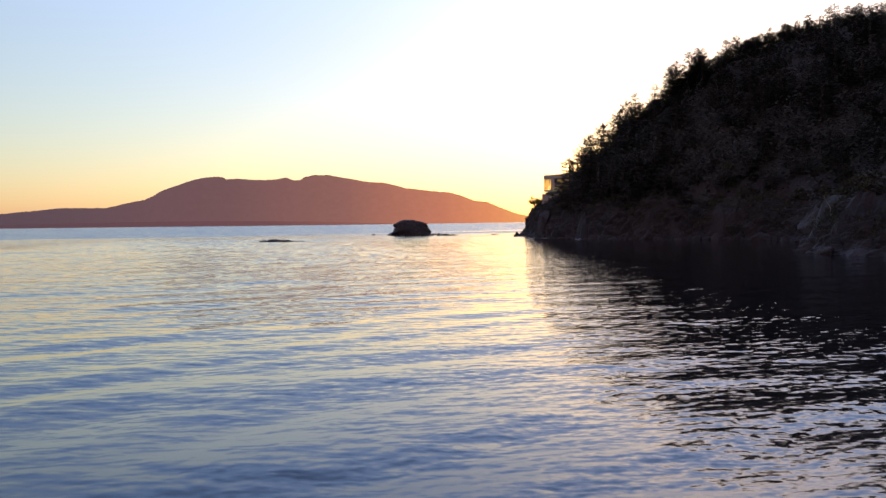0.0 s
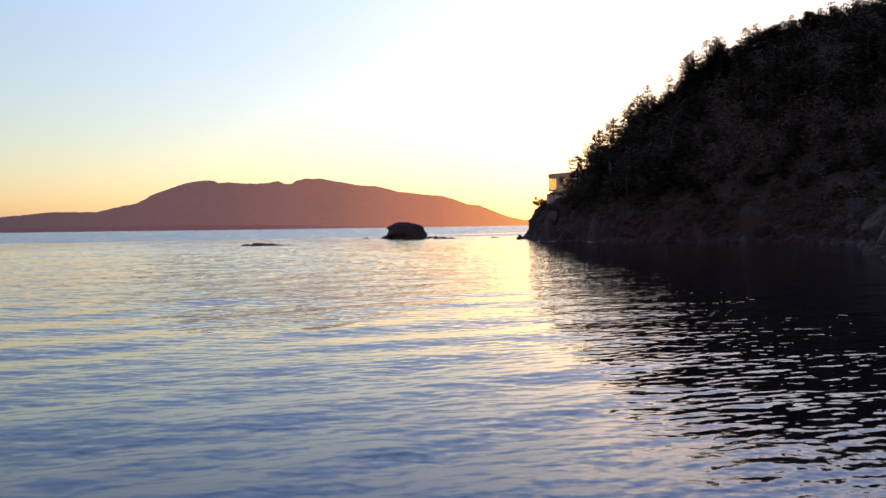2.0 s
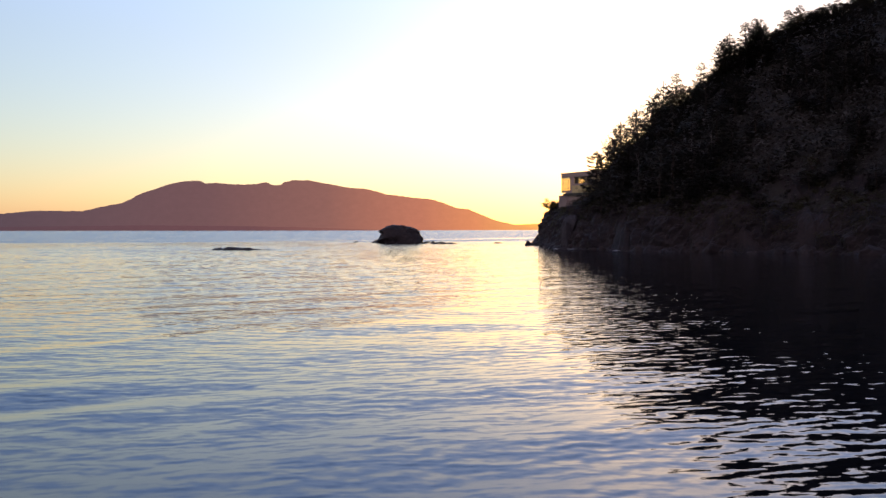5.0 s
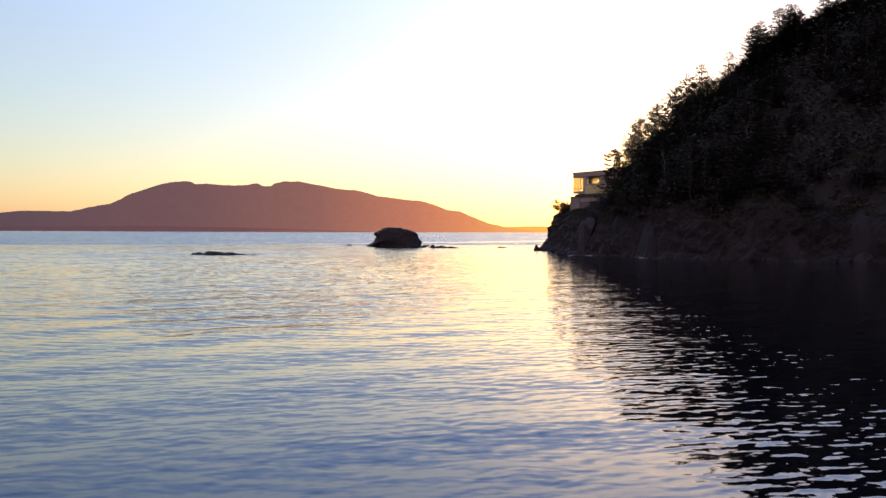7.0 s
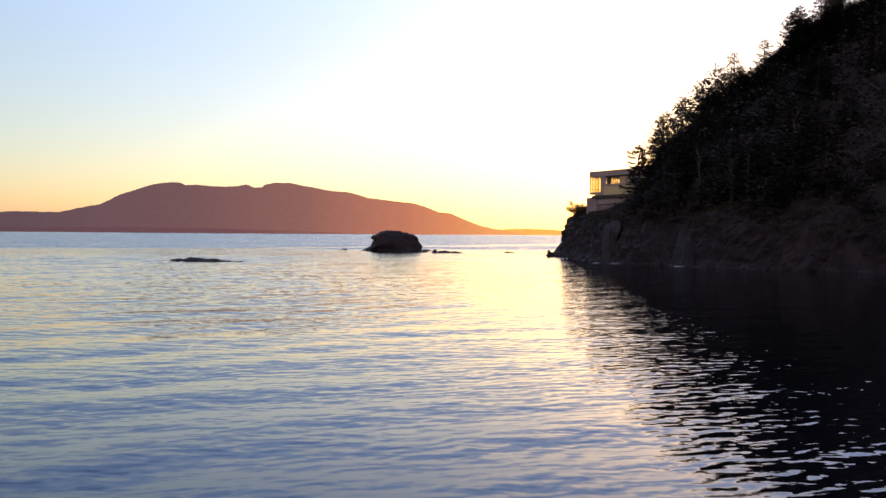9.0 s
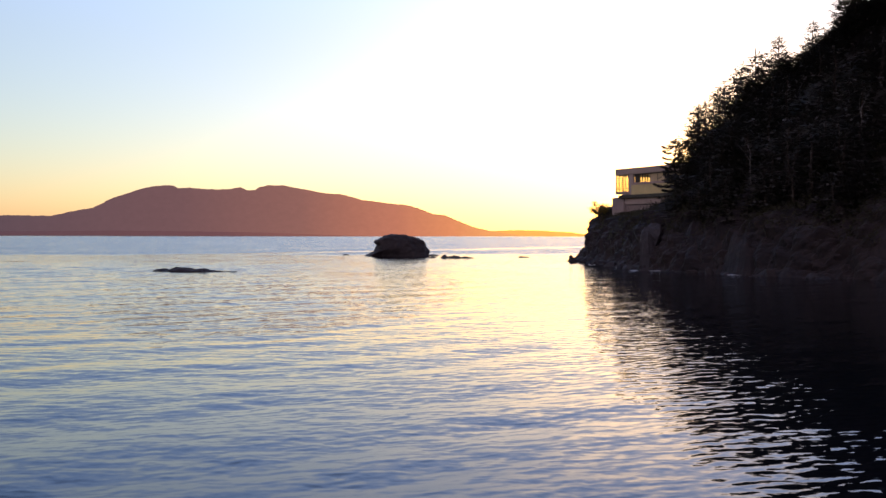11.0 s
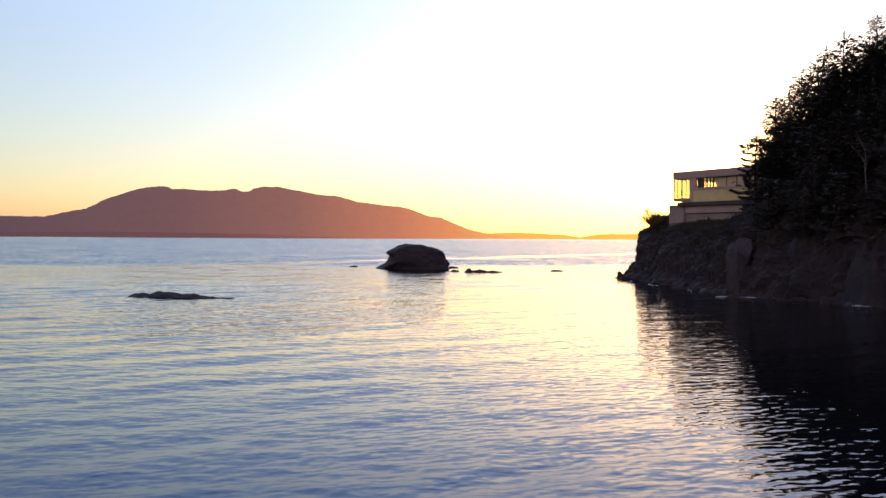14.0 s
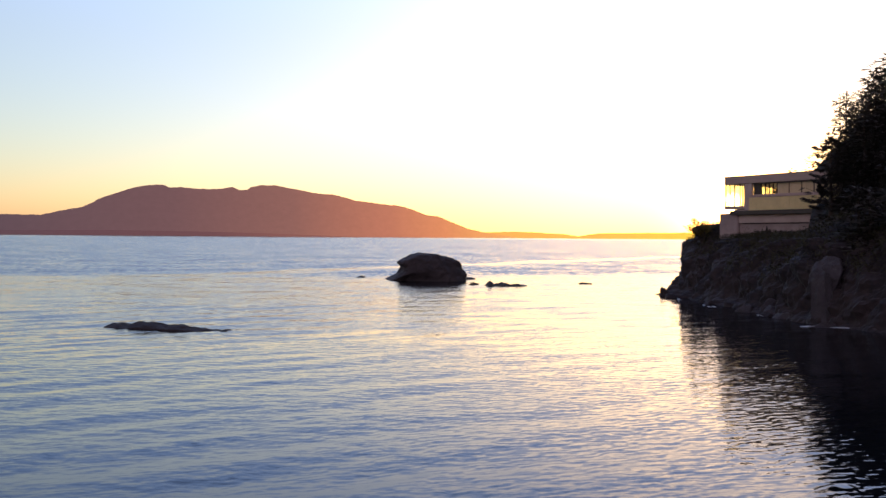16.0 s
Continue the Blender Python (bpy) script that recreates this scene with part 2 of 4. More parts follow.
paw_gloss = n.new("ShaderNodeMath")
paw_gloss.operation = "MULTIPLY_ADD"
paw_gloss.inputs[1].default_value = 0.07
l.new(paw.outputs[0], paw_gloss.inputs[0])
l.new(haze_gloss.outputs[0], paw_gloss.inputs[2])
l.new(paw_gloss.outputs[0], p.inputs["Roughness"])
# in the lee of the headland the fine ripples die away
lee = n.new("ShaderNodeMapRange")
lee.interpolation_type = "SMOOTHSTEP"
lee.inputs["From Min"].default_value, lee.inputs["From Max"].default_value = 4.0, 22.0
lee.inputs["To Min"].default_value, lee.inputs["To Max"].default_value = 1.0, 0.5
l.new(where.outputs["X"], lee.inputs["Value"])
parts = [only(wavelets(0.36, -16, 0.065, 8.0), lee.outputs[0]), only(wavelets(0.62, 18, 0.06, 6.0), lee.outputs[0]), wavelets(0.22, 3, 0.05, 9.0), ripple(0.5, 0.015, 0.03, (0.35, 1.0, 1.0)), only(ripple(2.0, 0.05, 0.1, (0.4, 1.0, 1.0), 2.0), lee.outputs[0]),
         only(ripple(5.0, 0.08, 0.13, (0.4, 1.0, 1.0), 2.0), lee.outputs[0]), ripple(12.0, 0.08, 0.15, (0.45, 1.0, 1.0), 2.0), only(ripple(12.0, 0.2, 0.3, (0.6, 1.0, 1.0), 4.0), paw.outputs[0]),
         only(ripple(0.5, 0.1, 0.22, (0.4, 1.0, 1.0)), open_water.outputs[0]), only(ripple(1.2, 0.3, 0.55, (1.3, 0.5, 1.0), 5.0), ruffled.outputs[0]), only(ripple(0.1, 0.1, 0.25, (0.6, 1.0, 1.0), 7.0), ruffled.outputs[0])]
# far out only the wave faces turned to the bay are seen; a constant tilt built into the normals stands in for them and
# mirrors the sky above the hills
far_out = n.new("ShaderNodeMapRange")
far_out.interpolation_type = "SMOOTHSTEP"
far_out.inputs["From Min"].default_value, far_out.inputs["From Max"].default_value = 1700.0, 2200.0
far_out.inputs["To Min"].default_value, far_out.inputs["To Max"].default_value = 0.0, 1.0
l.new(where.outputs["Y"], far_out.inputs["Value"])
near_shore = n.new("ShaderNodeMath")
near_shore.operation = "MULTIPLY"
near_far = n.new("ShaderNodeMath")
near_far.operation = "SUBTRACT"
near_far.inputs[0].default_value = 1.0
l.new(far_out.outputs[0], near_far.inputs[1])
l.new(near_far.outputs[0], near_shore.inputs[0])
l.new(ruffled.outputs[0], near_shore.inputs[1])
far_tilt = n.new("ShaderNodeCombineXYZ")
far_tilt.inputs[1].default_value = -0.03
# the same steady tilt for open and ruffled water, to mirror higher sky
open_tilt = n.new("ShaderNodeCombineXYZ")
open_tilt.inputs[1].default_value = -0.03
ruffled_tilt = n.new("ShaderNodeCombineXYZ")
ruffled_tilt.inputs[1].default_value = -0.085
parts += [only(far_tilt, far_out.outputs[0]), only(open_tilt, open_water.outputs[0]), only(ruffled_tilt, near_shore.outputs[0])]
# low over the water the faces turned to the eye are seen most, put in as a slight constant tilt; less so in the still
# lee
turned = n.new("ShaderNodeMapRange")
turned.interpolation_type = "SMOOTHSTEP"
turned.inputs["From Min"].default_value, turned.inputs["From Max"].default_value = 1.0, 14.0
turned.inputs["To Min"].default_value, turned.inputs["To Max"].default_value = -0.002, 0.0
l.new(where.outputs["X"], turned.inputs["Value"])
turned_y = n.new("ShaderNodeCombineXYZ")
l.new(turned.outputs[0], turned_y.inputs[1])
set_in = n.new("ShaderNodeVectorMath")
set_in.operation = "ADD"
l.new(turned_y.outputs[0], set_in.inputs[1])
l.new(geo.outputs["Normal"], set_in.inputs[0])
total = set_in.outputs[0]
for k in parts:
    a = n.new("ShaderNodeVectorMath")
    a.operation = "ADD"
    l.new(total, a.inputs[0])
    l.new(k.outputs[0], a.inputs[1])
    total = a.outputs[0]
# faces that lean away hide behind the crests; their slope is capped, which keeps out the island's dark reflection
split = n.new("ShaderNodeSeparateXYZ")
l.new(total, split.inputs[0])
hid = n.new("ShaderNodeMath")
hid.operation = "SMOOTH_MIN"
hid.inputs[1].default_value = 0.03
hid.inputs[2].default_value = 0.025
l.new(split.outputs["Y"], hid.inputs[0])
rejoin = n.new("ShaderNodeCombineXYZ")
l.new(split.outputs["X"], rejoin.inputs[0])
l.new(hid.outputs[0], rejoin.inputs[1])
l.new(split.outputs["Z"], rejoin.inputs[2])
unit = n.new("ShaderNodeVectorMath")
unit.operation = "NORMALIZE"
l.new(rejoin.outputs[0], unit.inputs[0])
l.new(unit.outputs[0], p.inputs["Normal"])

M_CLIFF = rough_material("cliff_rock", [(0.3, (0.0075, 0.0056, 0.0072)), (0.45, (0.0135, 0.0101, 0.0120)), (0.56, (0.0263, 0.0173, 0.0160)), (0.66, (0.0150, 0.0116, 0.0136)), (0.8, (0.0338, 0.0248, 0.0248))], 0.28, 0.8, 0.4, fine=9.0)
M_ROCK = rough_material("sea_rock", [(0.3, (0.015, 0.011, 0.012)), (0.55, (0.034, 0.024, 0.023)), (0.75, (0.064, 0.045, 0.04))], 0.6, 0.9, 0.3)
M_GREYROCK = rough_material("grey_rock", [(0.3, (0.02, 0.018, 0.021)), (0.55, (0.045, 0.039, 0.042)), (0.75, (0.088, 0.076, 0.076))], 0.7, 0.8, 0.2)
M_SOIL = rough_material("forest_soil", [(0.3, (0.016, 0.013, 0.01)), (0.6, (0.026, 0.022, 0.016)), (0.8, (0.04, 0.034, 0.024))], 0.5, 0.8, 0.3)
M_NEEDLE = tree_material("fir_needles", (0.072, 0.066, 0.06), (0.096, 0.087, 0.074))
M_LEAF = tree_material("shrub_leaves", (0.045, 0.043, 0.026), (0.085, 0.08, 0.045))
M_THIN = tree_material("thin_needles", (0.042, 0.042, 0.02), (0.1, 0.095, 0.045), through_light=0.5)
M_BLOCKER = rough_material("blocker_woods", [(0.3, (0.015, 0.022, 0.012)), (0.7, (0.05, 0.06, 0.03))], 0.05, 1.0, 3.0)
M_BARK = rough_material("bark", [(0.3, (0.035, 0.026, 0.02)), (0.7, (0.09, 0.065, 0.05))], 3.0, 0.7, 0.05, stretch=(1, 1, 0.2))
M_DEADWOOD = rough_material("bleached_wood", [(0.3, (0.12, 0.105, 0.095)), (0.7, (0.26, 0.235, 0.21))], 4.0, 0.5, 0.03, stretch=(1, 1, 0.15))
M_STUCCO = plain("pale_stucco", (0.42, 0.32, 0.27), 0.85, vary=0.1, scale=0.8, relief=0.2)
M_FASCIA = plain("roof_fascia", (0.36, 0.265, 0.22), 0.6, vary=0.08, scale=1.5)
M_PANEL = plain("cream_cladding", (0.64, 0.5, 0.23), 0.5, vary=0.1, scale=1.2)
M_CONCRETE = plain("concrete", (0.3, 0.23, 0.205), 0.85, vary=0.2, scale=0.9, relief=0.3)
M_DARK = plain("dark_bronze_metal", (0.06, 0.05, 0.045), 0.45, 0.6, vary=0.15)
M_BAND = plain("brown_metal_band", (0.4, 0.28, 0.24), 0.5, vary=0.1)
M_BLIND = plain("linen_blind", (0.56, 0.43, 0.25), 0.8, vary=0.06)
M_FLOORB = plain("timber_floor", (0.25, 0.17, 0.1), 0.4, vary=0.2)
M_CEIL = plain("white_plaster", (0.75, 0.73, 0.68), 0.9, vary=0.03)
M_GLASS, n, l, p = material("window_glass")
p.inputs["Base Color"].default_value = (0.64, 0.6, 0.46, 1)
p.inputs["Roughness"].default_value = 0.0
p.inputs["IOR"].default_value = 1.45
p.inputs["Transmission Weight"].default_value = 1.0


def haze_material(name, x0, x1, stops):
    """Distant wooded land behind kilometres of lit evening air: the air's haze is painted in as emission, and its glow
    grows toward the sun.
    """
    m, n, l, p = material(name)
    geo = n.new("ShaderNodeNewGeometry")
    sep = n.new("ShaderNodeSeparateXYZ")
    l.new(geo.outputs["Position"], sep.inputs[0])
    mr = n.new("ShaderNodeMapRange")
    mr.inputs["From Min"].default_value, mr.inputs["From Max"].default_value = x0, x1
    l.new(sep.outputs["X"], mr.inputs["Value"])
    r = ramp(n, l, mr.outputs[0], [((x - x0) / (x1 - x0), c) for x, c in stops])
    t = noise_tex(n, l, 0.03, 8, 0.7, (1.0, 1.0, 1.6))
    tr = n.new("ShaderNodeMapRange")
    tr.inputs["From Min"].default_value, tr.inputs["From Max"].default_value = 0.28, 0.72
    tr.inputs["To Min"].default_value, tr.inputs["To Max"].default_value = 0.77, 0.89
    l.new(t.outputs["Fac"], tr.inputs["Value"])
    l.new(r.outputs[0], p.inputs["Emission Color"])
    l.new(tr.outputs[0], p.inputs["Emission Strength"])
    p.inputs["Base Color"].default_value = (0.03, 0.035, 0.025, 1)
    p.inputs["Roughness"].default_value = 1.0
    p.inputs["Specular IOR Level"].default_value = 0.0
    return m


# haze colours given off by the land itself, from purple to sunset orange
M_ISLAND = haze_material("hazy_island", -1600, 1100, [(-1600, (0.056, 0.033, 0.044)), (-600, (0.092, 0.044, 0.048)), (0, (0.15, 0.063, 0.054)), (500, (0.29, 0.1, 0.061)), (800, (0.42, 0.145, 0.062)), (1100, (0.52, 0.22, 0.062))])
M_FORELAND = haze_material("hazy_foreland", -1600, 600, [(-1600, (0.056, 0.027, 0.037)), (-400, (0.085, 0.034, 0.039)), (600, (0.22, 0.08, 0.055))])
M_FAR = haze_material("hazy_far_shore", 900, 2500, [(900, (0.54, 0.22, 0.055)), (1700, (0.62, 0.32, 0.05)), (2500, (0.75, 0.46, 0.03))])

# ---------------------------------------------------------------- sea
def axis(lo, hi, step, far_lo, far_hi):
    core = np.arange(lo, hi + step / 2, step)
    out, s, v = [], step, hi
    while v < far_hi:
        s *= 1.22
        v += s
        out.append(min(v, far_hi))
    inn, s, v = [], step, lo
    while v > far_lo:
        s *= 1.22
        v -= s
        inn.append(max(v, far_lo))
    return np.array(inn[::-1] + core.tolist() + out)


ax = axis(-42, 42, 0.26, -4800, 4800)
ay = axis(-96, 72, 0.25, -1500, 4880)
WX, WY = np.meshgrid(ax, ay, indexing="ij")
rng = np.random.RandomState(4)
WZ = np.zeros_like(WX)
warp_x = WX + 1.2 * fbm(WX / 14, WY / 14, 31, 2)
warp_y = WY + 1.2 * fbm(WX / 14, WY / 14, 41, 2)
for k in range(50):
    lam = 0.7 * (4.6 / 0.7) ** rng.rand()
    ang = radians(rng.normal(103, 32) if lam < 1.6 else rng.normal(113, 16))
    amp = 0.0017 * lam ** 0.85 * rng.uniform(0.5, 1.2)
    kk = 2 * math.pi / lam
    if lam < 1.3:
        amp = 1.15 * amp * (1 + 0.3 * smoothstep(-50, -22, WY))
    WZ += amp * np.sin(kk * (math.cos(ang) * warp_x + math.sin(ang) * warp_y) + rng.rand() * 6.28)
for k in range(10):
    lam = rng.uniform(1.2, 4.4)
    ang = radians(rng.normal(106, 20))
    kk = 2 * math.pi / lam
    WZ += (1 - 0.45 * smoothstep(-50, -24, WY)) * 0.0027 * lam * rng.uniform(0.7, 1.2) * np.sin(kk * (math.cos(ang) * warp_x + math.sin(ang) * warp_y) + rng.rand() * 6.28)
fade = smoothstep(-54, -38, WX) * (1 - smoothstep(36, 46, WX)) * smoothstep(-104, -96, WY) * (1 - smoothstep(64, 84, WY))
WZ *= fade * (0.75 + 0.35 * vnoise(WX / 22, WY / 22, 77))
# under the headland the water lies in the lee
WZ *= 1 - 0.6 * smoothstep(0, 10, WX + 0.06 * (WY + 60)) * smoothstep(-86, -74, WY)
water = part("water", grid_mesh("water", WX, WY, WZ), M_WATER, None)
tagged(water, "calm evening sea with low swell and fine ripples", "water", kind="structure")


# ---------------------------------------------------------------- far land
def ridge(name, knots, y0, depth, mat, label, seed, rough):
    """A long wooded hill: a crest of rounded knolls with flanks before and behind it."""
    kx = np.array([k[0] for k in knots], float)
    kz = np.array([k[1] for k in knots], float)
    X = np.arange(kx[0], kx[-1] + 1, 6.0)
    crest = np.interp(X, kx, kz)
    soft = np.exp(-0.5 * (np.arange(-4, 5) / 0.9) ** 2)
    padded = np.pad(crest, 4, mode="edge")
    crest = np.convolve(padded, soft / soft.sum(), mode="valid")
    crest = crest + rough * vnoise(X / 9, 0 * X, seed) + 0.6 * rough * vnoise(X / 26, 0 * X, seed + 3)
    v = np.linspace(0, 1, 15)
    front = np.sin(v * math.pi / 2) ** 0.8
    prof = np.concatenate([front, front[::-1][1:]])
    yy = np.concatenate([-(1 - v) * depth, v[1:] * depth])
    XX, YY = np.meshgrid(X, yy, indexing="ij")
    ZZ = crest[:, None] * prof[None, :] * (1 + 0.10 * fbm(XX / 160, YY / 160, seed + 9, 4) * (1 - prof[None, :] ** 3)) - 1.0
    ob = part(name, grid_mesh(name, XX, YY + y0, ZZ), mat, None)
    return tagged(ob, label, "island", kind="structure")


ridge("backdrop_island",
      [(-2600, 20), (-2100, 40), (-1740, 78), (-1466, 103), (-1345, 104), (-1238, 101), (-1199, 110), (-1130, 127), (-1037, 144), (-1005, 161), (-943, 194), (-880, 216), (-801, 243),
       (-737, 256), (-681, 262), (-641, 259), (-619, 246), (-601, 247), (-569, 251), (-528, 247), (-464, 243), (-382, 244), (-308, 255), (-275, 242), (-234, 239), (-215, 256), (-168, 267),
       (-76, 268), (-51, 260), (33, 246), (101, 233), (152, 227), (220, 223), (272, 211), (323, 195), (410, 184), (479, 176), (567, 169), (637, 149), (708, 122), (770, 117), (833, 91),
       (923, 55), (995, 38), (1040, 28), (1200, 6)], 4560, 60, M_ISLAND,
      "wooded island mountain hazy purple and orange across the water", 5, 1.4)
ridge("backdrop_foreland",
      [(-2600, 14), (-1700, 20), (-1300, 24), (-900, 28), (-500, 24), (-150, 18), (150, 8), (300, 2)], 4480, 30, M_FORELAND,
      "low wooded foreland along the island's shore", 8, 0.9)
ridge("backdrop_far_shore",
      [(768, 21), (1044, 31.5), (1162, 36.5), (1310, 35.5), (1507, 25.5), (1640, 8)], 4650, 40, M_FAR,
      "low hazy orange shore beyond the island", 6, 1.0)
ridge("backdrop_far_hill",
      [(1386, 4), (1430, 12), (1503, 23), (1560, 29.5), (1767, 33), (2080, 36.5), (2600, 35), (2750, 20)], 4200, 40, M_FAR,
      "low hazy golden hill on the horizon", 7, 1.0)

# an unseen wooded slope that closes the bay behind, added to block low sky light
bx = np.linspace(-900, 420, 140)
bt = np.linspace(0, 1, 24)
BX, BT = np.meshgrid(bx, bt, indexing="ij")
BY = -185 - 0.00016 * (BX - 60) ** 2 * -1 - 260 * BT - 12 * fbm(BX / 60, BT * 3, 91, 3)
BZ = -2 + (115 + 22 * fbm(BX / 140, BT, 93, 3)) * np.sin(BT * math.pi / 2) + 3.5 * fbm(BX / 9, BT * 22, 95, 3) * smoothstep(0.02, 0.1, BT)
sky_blocker = part("backdrop_mainland", grid_mesh("backdrop_mainland", BX, BY, BZ), M_BLOCKER, None)
tagged(sky_blocker, "unseen dark wooded slope added behind the bay to block sky light", "shore", kind="structure")

# ---------------------------------------------------------------- headland
SHORE = [(130, 140), (85, 112), (58, 97), (44, 86), (36.2, 78), (33.4, 73.4), (32.9, 66.5), (32.0, 57), (30.9, 49), (30.7, 42), (33.1, 36.2), (36, 29),
         (41, 23), (47, 18), (52.5, 11), (54, 2), (50, -9), (43, -21), (37, -30), (36, -39), (38, -50), (46, -64), (62, -84), (90, -110), (130, -140)]


def shore_line(step=1.0):
    p = [np.array(q, float) for q in SHORE]
    out = []
    for i in range(1, len(p) - 2):
        a, b, c, d = p[i - 1], p[i], p[i + 1], p[i + 2]
        cnt = max(2, int(np.linalg.norm(c - b) / step))
        for k in range(cnt):
            t = k / cnt
            out.append(0.5 * (2 * b + (c - a) * t + (2 * a - 5 * b + 4 * c - d) * t * t + (3 * b - a - 3 * c + d) * t**3))
    return np.array(out)


LINE = shore_line(0.8)


def inland(x, y):
    """Distance inland from the shoreline (negative out at sea)."""
    x, y = np.broadcast_arrays(np.asarray(x, float), np.asarray(y, float))
    best = np.full(x.shape, 1e9)
    side = np.zeros(x.shape)
    for i in range(len(LINE) - 1):
        a, b = LINE[i], LINE[i + 1]
        e = b - a
        t = np.clip(((x - a[0]) * e[0] + (y - a[1]) * e[1]) / (e @ e), 0, 1)
        dx, dy = x - a[0] - t * e[0], y - a[1] - t * e[1]
        d2 = dx * dx + dy * dy
        s = dx * -e[1] + dy * e[0]
        near = d2 < best
        best = np.where(near, d2, best)
        side = np.where(near, s, side)
    return np.sqrt(best) * np.where(side > 0, 1, -1)


H_D = [-6, -2, -0.3, 0.6, 1.0, 1.5, 2.3, 3.4, 5.2, 10, 20, 32, 46, 64, 108]
H_Z = [-4, -2, -0.3, 0.5, 1.0, 2.4, 4.6, 5.9, 6.8, 10.0, 19.0, 28.0, 35.0, 41.0, 47.0]


def land(x, y):
    d = inland(x, y)
    wob = 1.7 * fbm(x / 5.5, y / 5.5, 11, 3) + 0.8 * fbm(x / 1.7, y / 1.7, 19, 3)
    cliff = 0.6 * np.exp(-((d - 2.2) / 2.6) ** 2)
    z = np.interp(d + wob * cliff, H_D, H_Z)
    z = z + 1.2 * fbm(x / 11, y / 11, 23, 3) * smoothstep(7, 16, d)
    crag = 1 - np.abs(fbm(x / 2.4, y / 2.4, 29, 4))
    z = z + 1.1 * (crag - 0.6) * smoothstep(0.2, 1.6, d) * (1 - smoothstep(6, 11, d))
    return z - 1.5 * smoothstep(-1, 1.5, d) * (1 - smoothstep(5.0, 8.5, d))


def ground(x, y):
    """Height of the headland, levelled where the house stands."""
    z = land(x, y)
    u = (x - 37.8) * 0.36 + (y - 69.6) * -0.933
    v = (x - 37.8) * 0.933 + (y - 69.6) * 0.36
    pad = smoothstep(-2.5, -0.5, u) * (1 - smoothstep(15.5, 18, u)) * smoothstep(-1.6, -0.2, v) * (1 - smoothstep(9.5, 13, v))
    z = z * (1 - pad) + (np.minimum(z, 6.4)) * pad
    return np.where(terrace(x, y) > 0.5, np.minimum(z, 6.5), z)


def terrace(x, y):
    """One on the low terrace in front of the house, zero elsewhere."""
    u = (x - 37.8) * 0.36 + (y - 69.6) * -0.933
    v = (x - 37.8) * 0.933 + (y - 69.6) * 0.36
    return smoothstep(-3.5, -1.5, u) * (1 - smoothstep(8.5, 10.5, u + 0.88 * v)) * smoothstep(-12, -8, v) * (1 - smoothstep(0.0, 0.3, v))


gx = np.concatenate([np.arange(24, 62, 0.42), np.arange(62, 131, 1.5)])
gy = np.concatenate([np.arange(-120, -60, 1.5), np.arange(-60, 96, 0.42), np.arange(96, 135, 1.5)])
GX, GY = np.meshgrid(gx, gy, indexing="ij")
GZ = ground(GX, GY)
head = grid_mesh("headland", GX, GY, GZ)
head.polygons.foreach_set("use_smooth", np.zeros(len(head.polygons), bool))
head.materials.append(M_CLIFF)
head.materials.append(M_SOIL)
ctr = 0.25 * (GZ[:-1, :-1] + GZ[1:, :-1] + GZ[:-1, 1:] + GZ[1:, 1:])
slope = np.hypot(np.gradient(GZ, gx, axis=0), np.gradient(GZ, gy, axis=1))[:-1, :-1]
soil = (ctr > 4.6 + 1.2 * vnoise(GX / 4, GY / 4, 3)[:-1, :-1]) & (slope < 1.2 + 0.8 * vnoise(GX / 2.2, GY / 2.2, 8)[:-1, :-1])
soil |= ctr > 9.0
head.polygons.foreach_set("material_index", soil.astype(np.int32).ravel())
headland = new("ground_headland", head)
tagged(headland, "steep rocky headland with bare cliffs and forest soil above the sea", "headland", kind="structure")


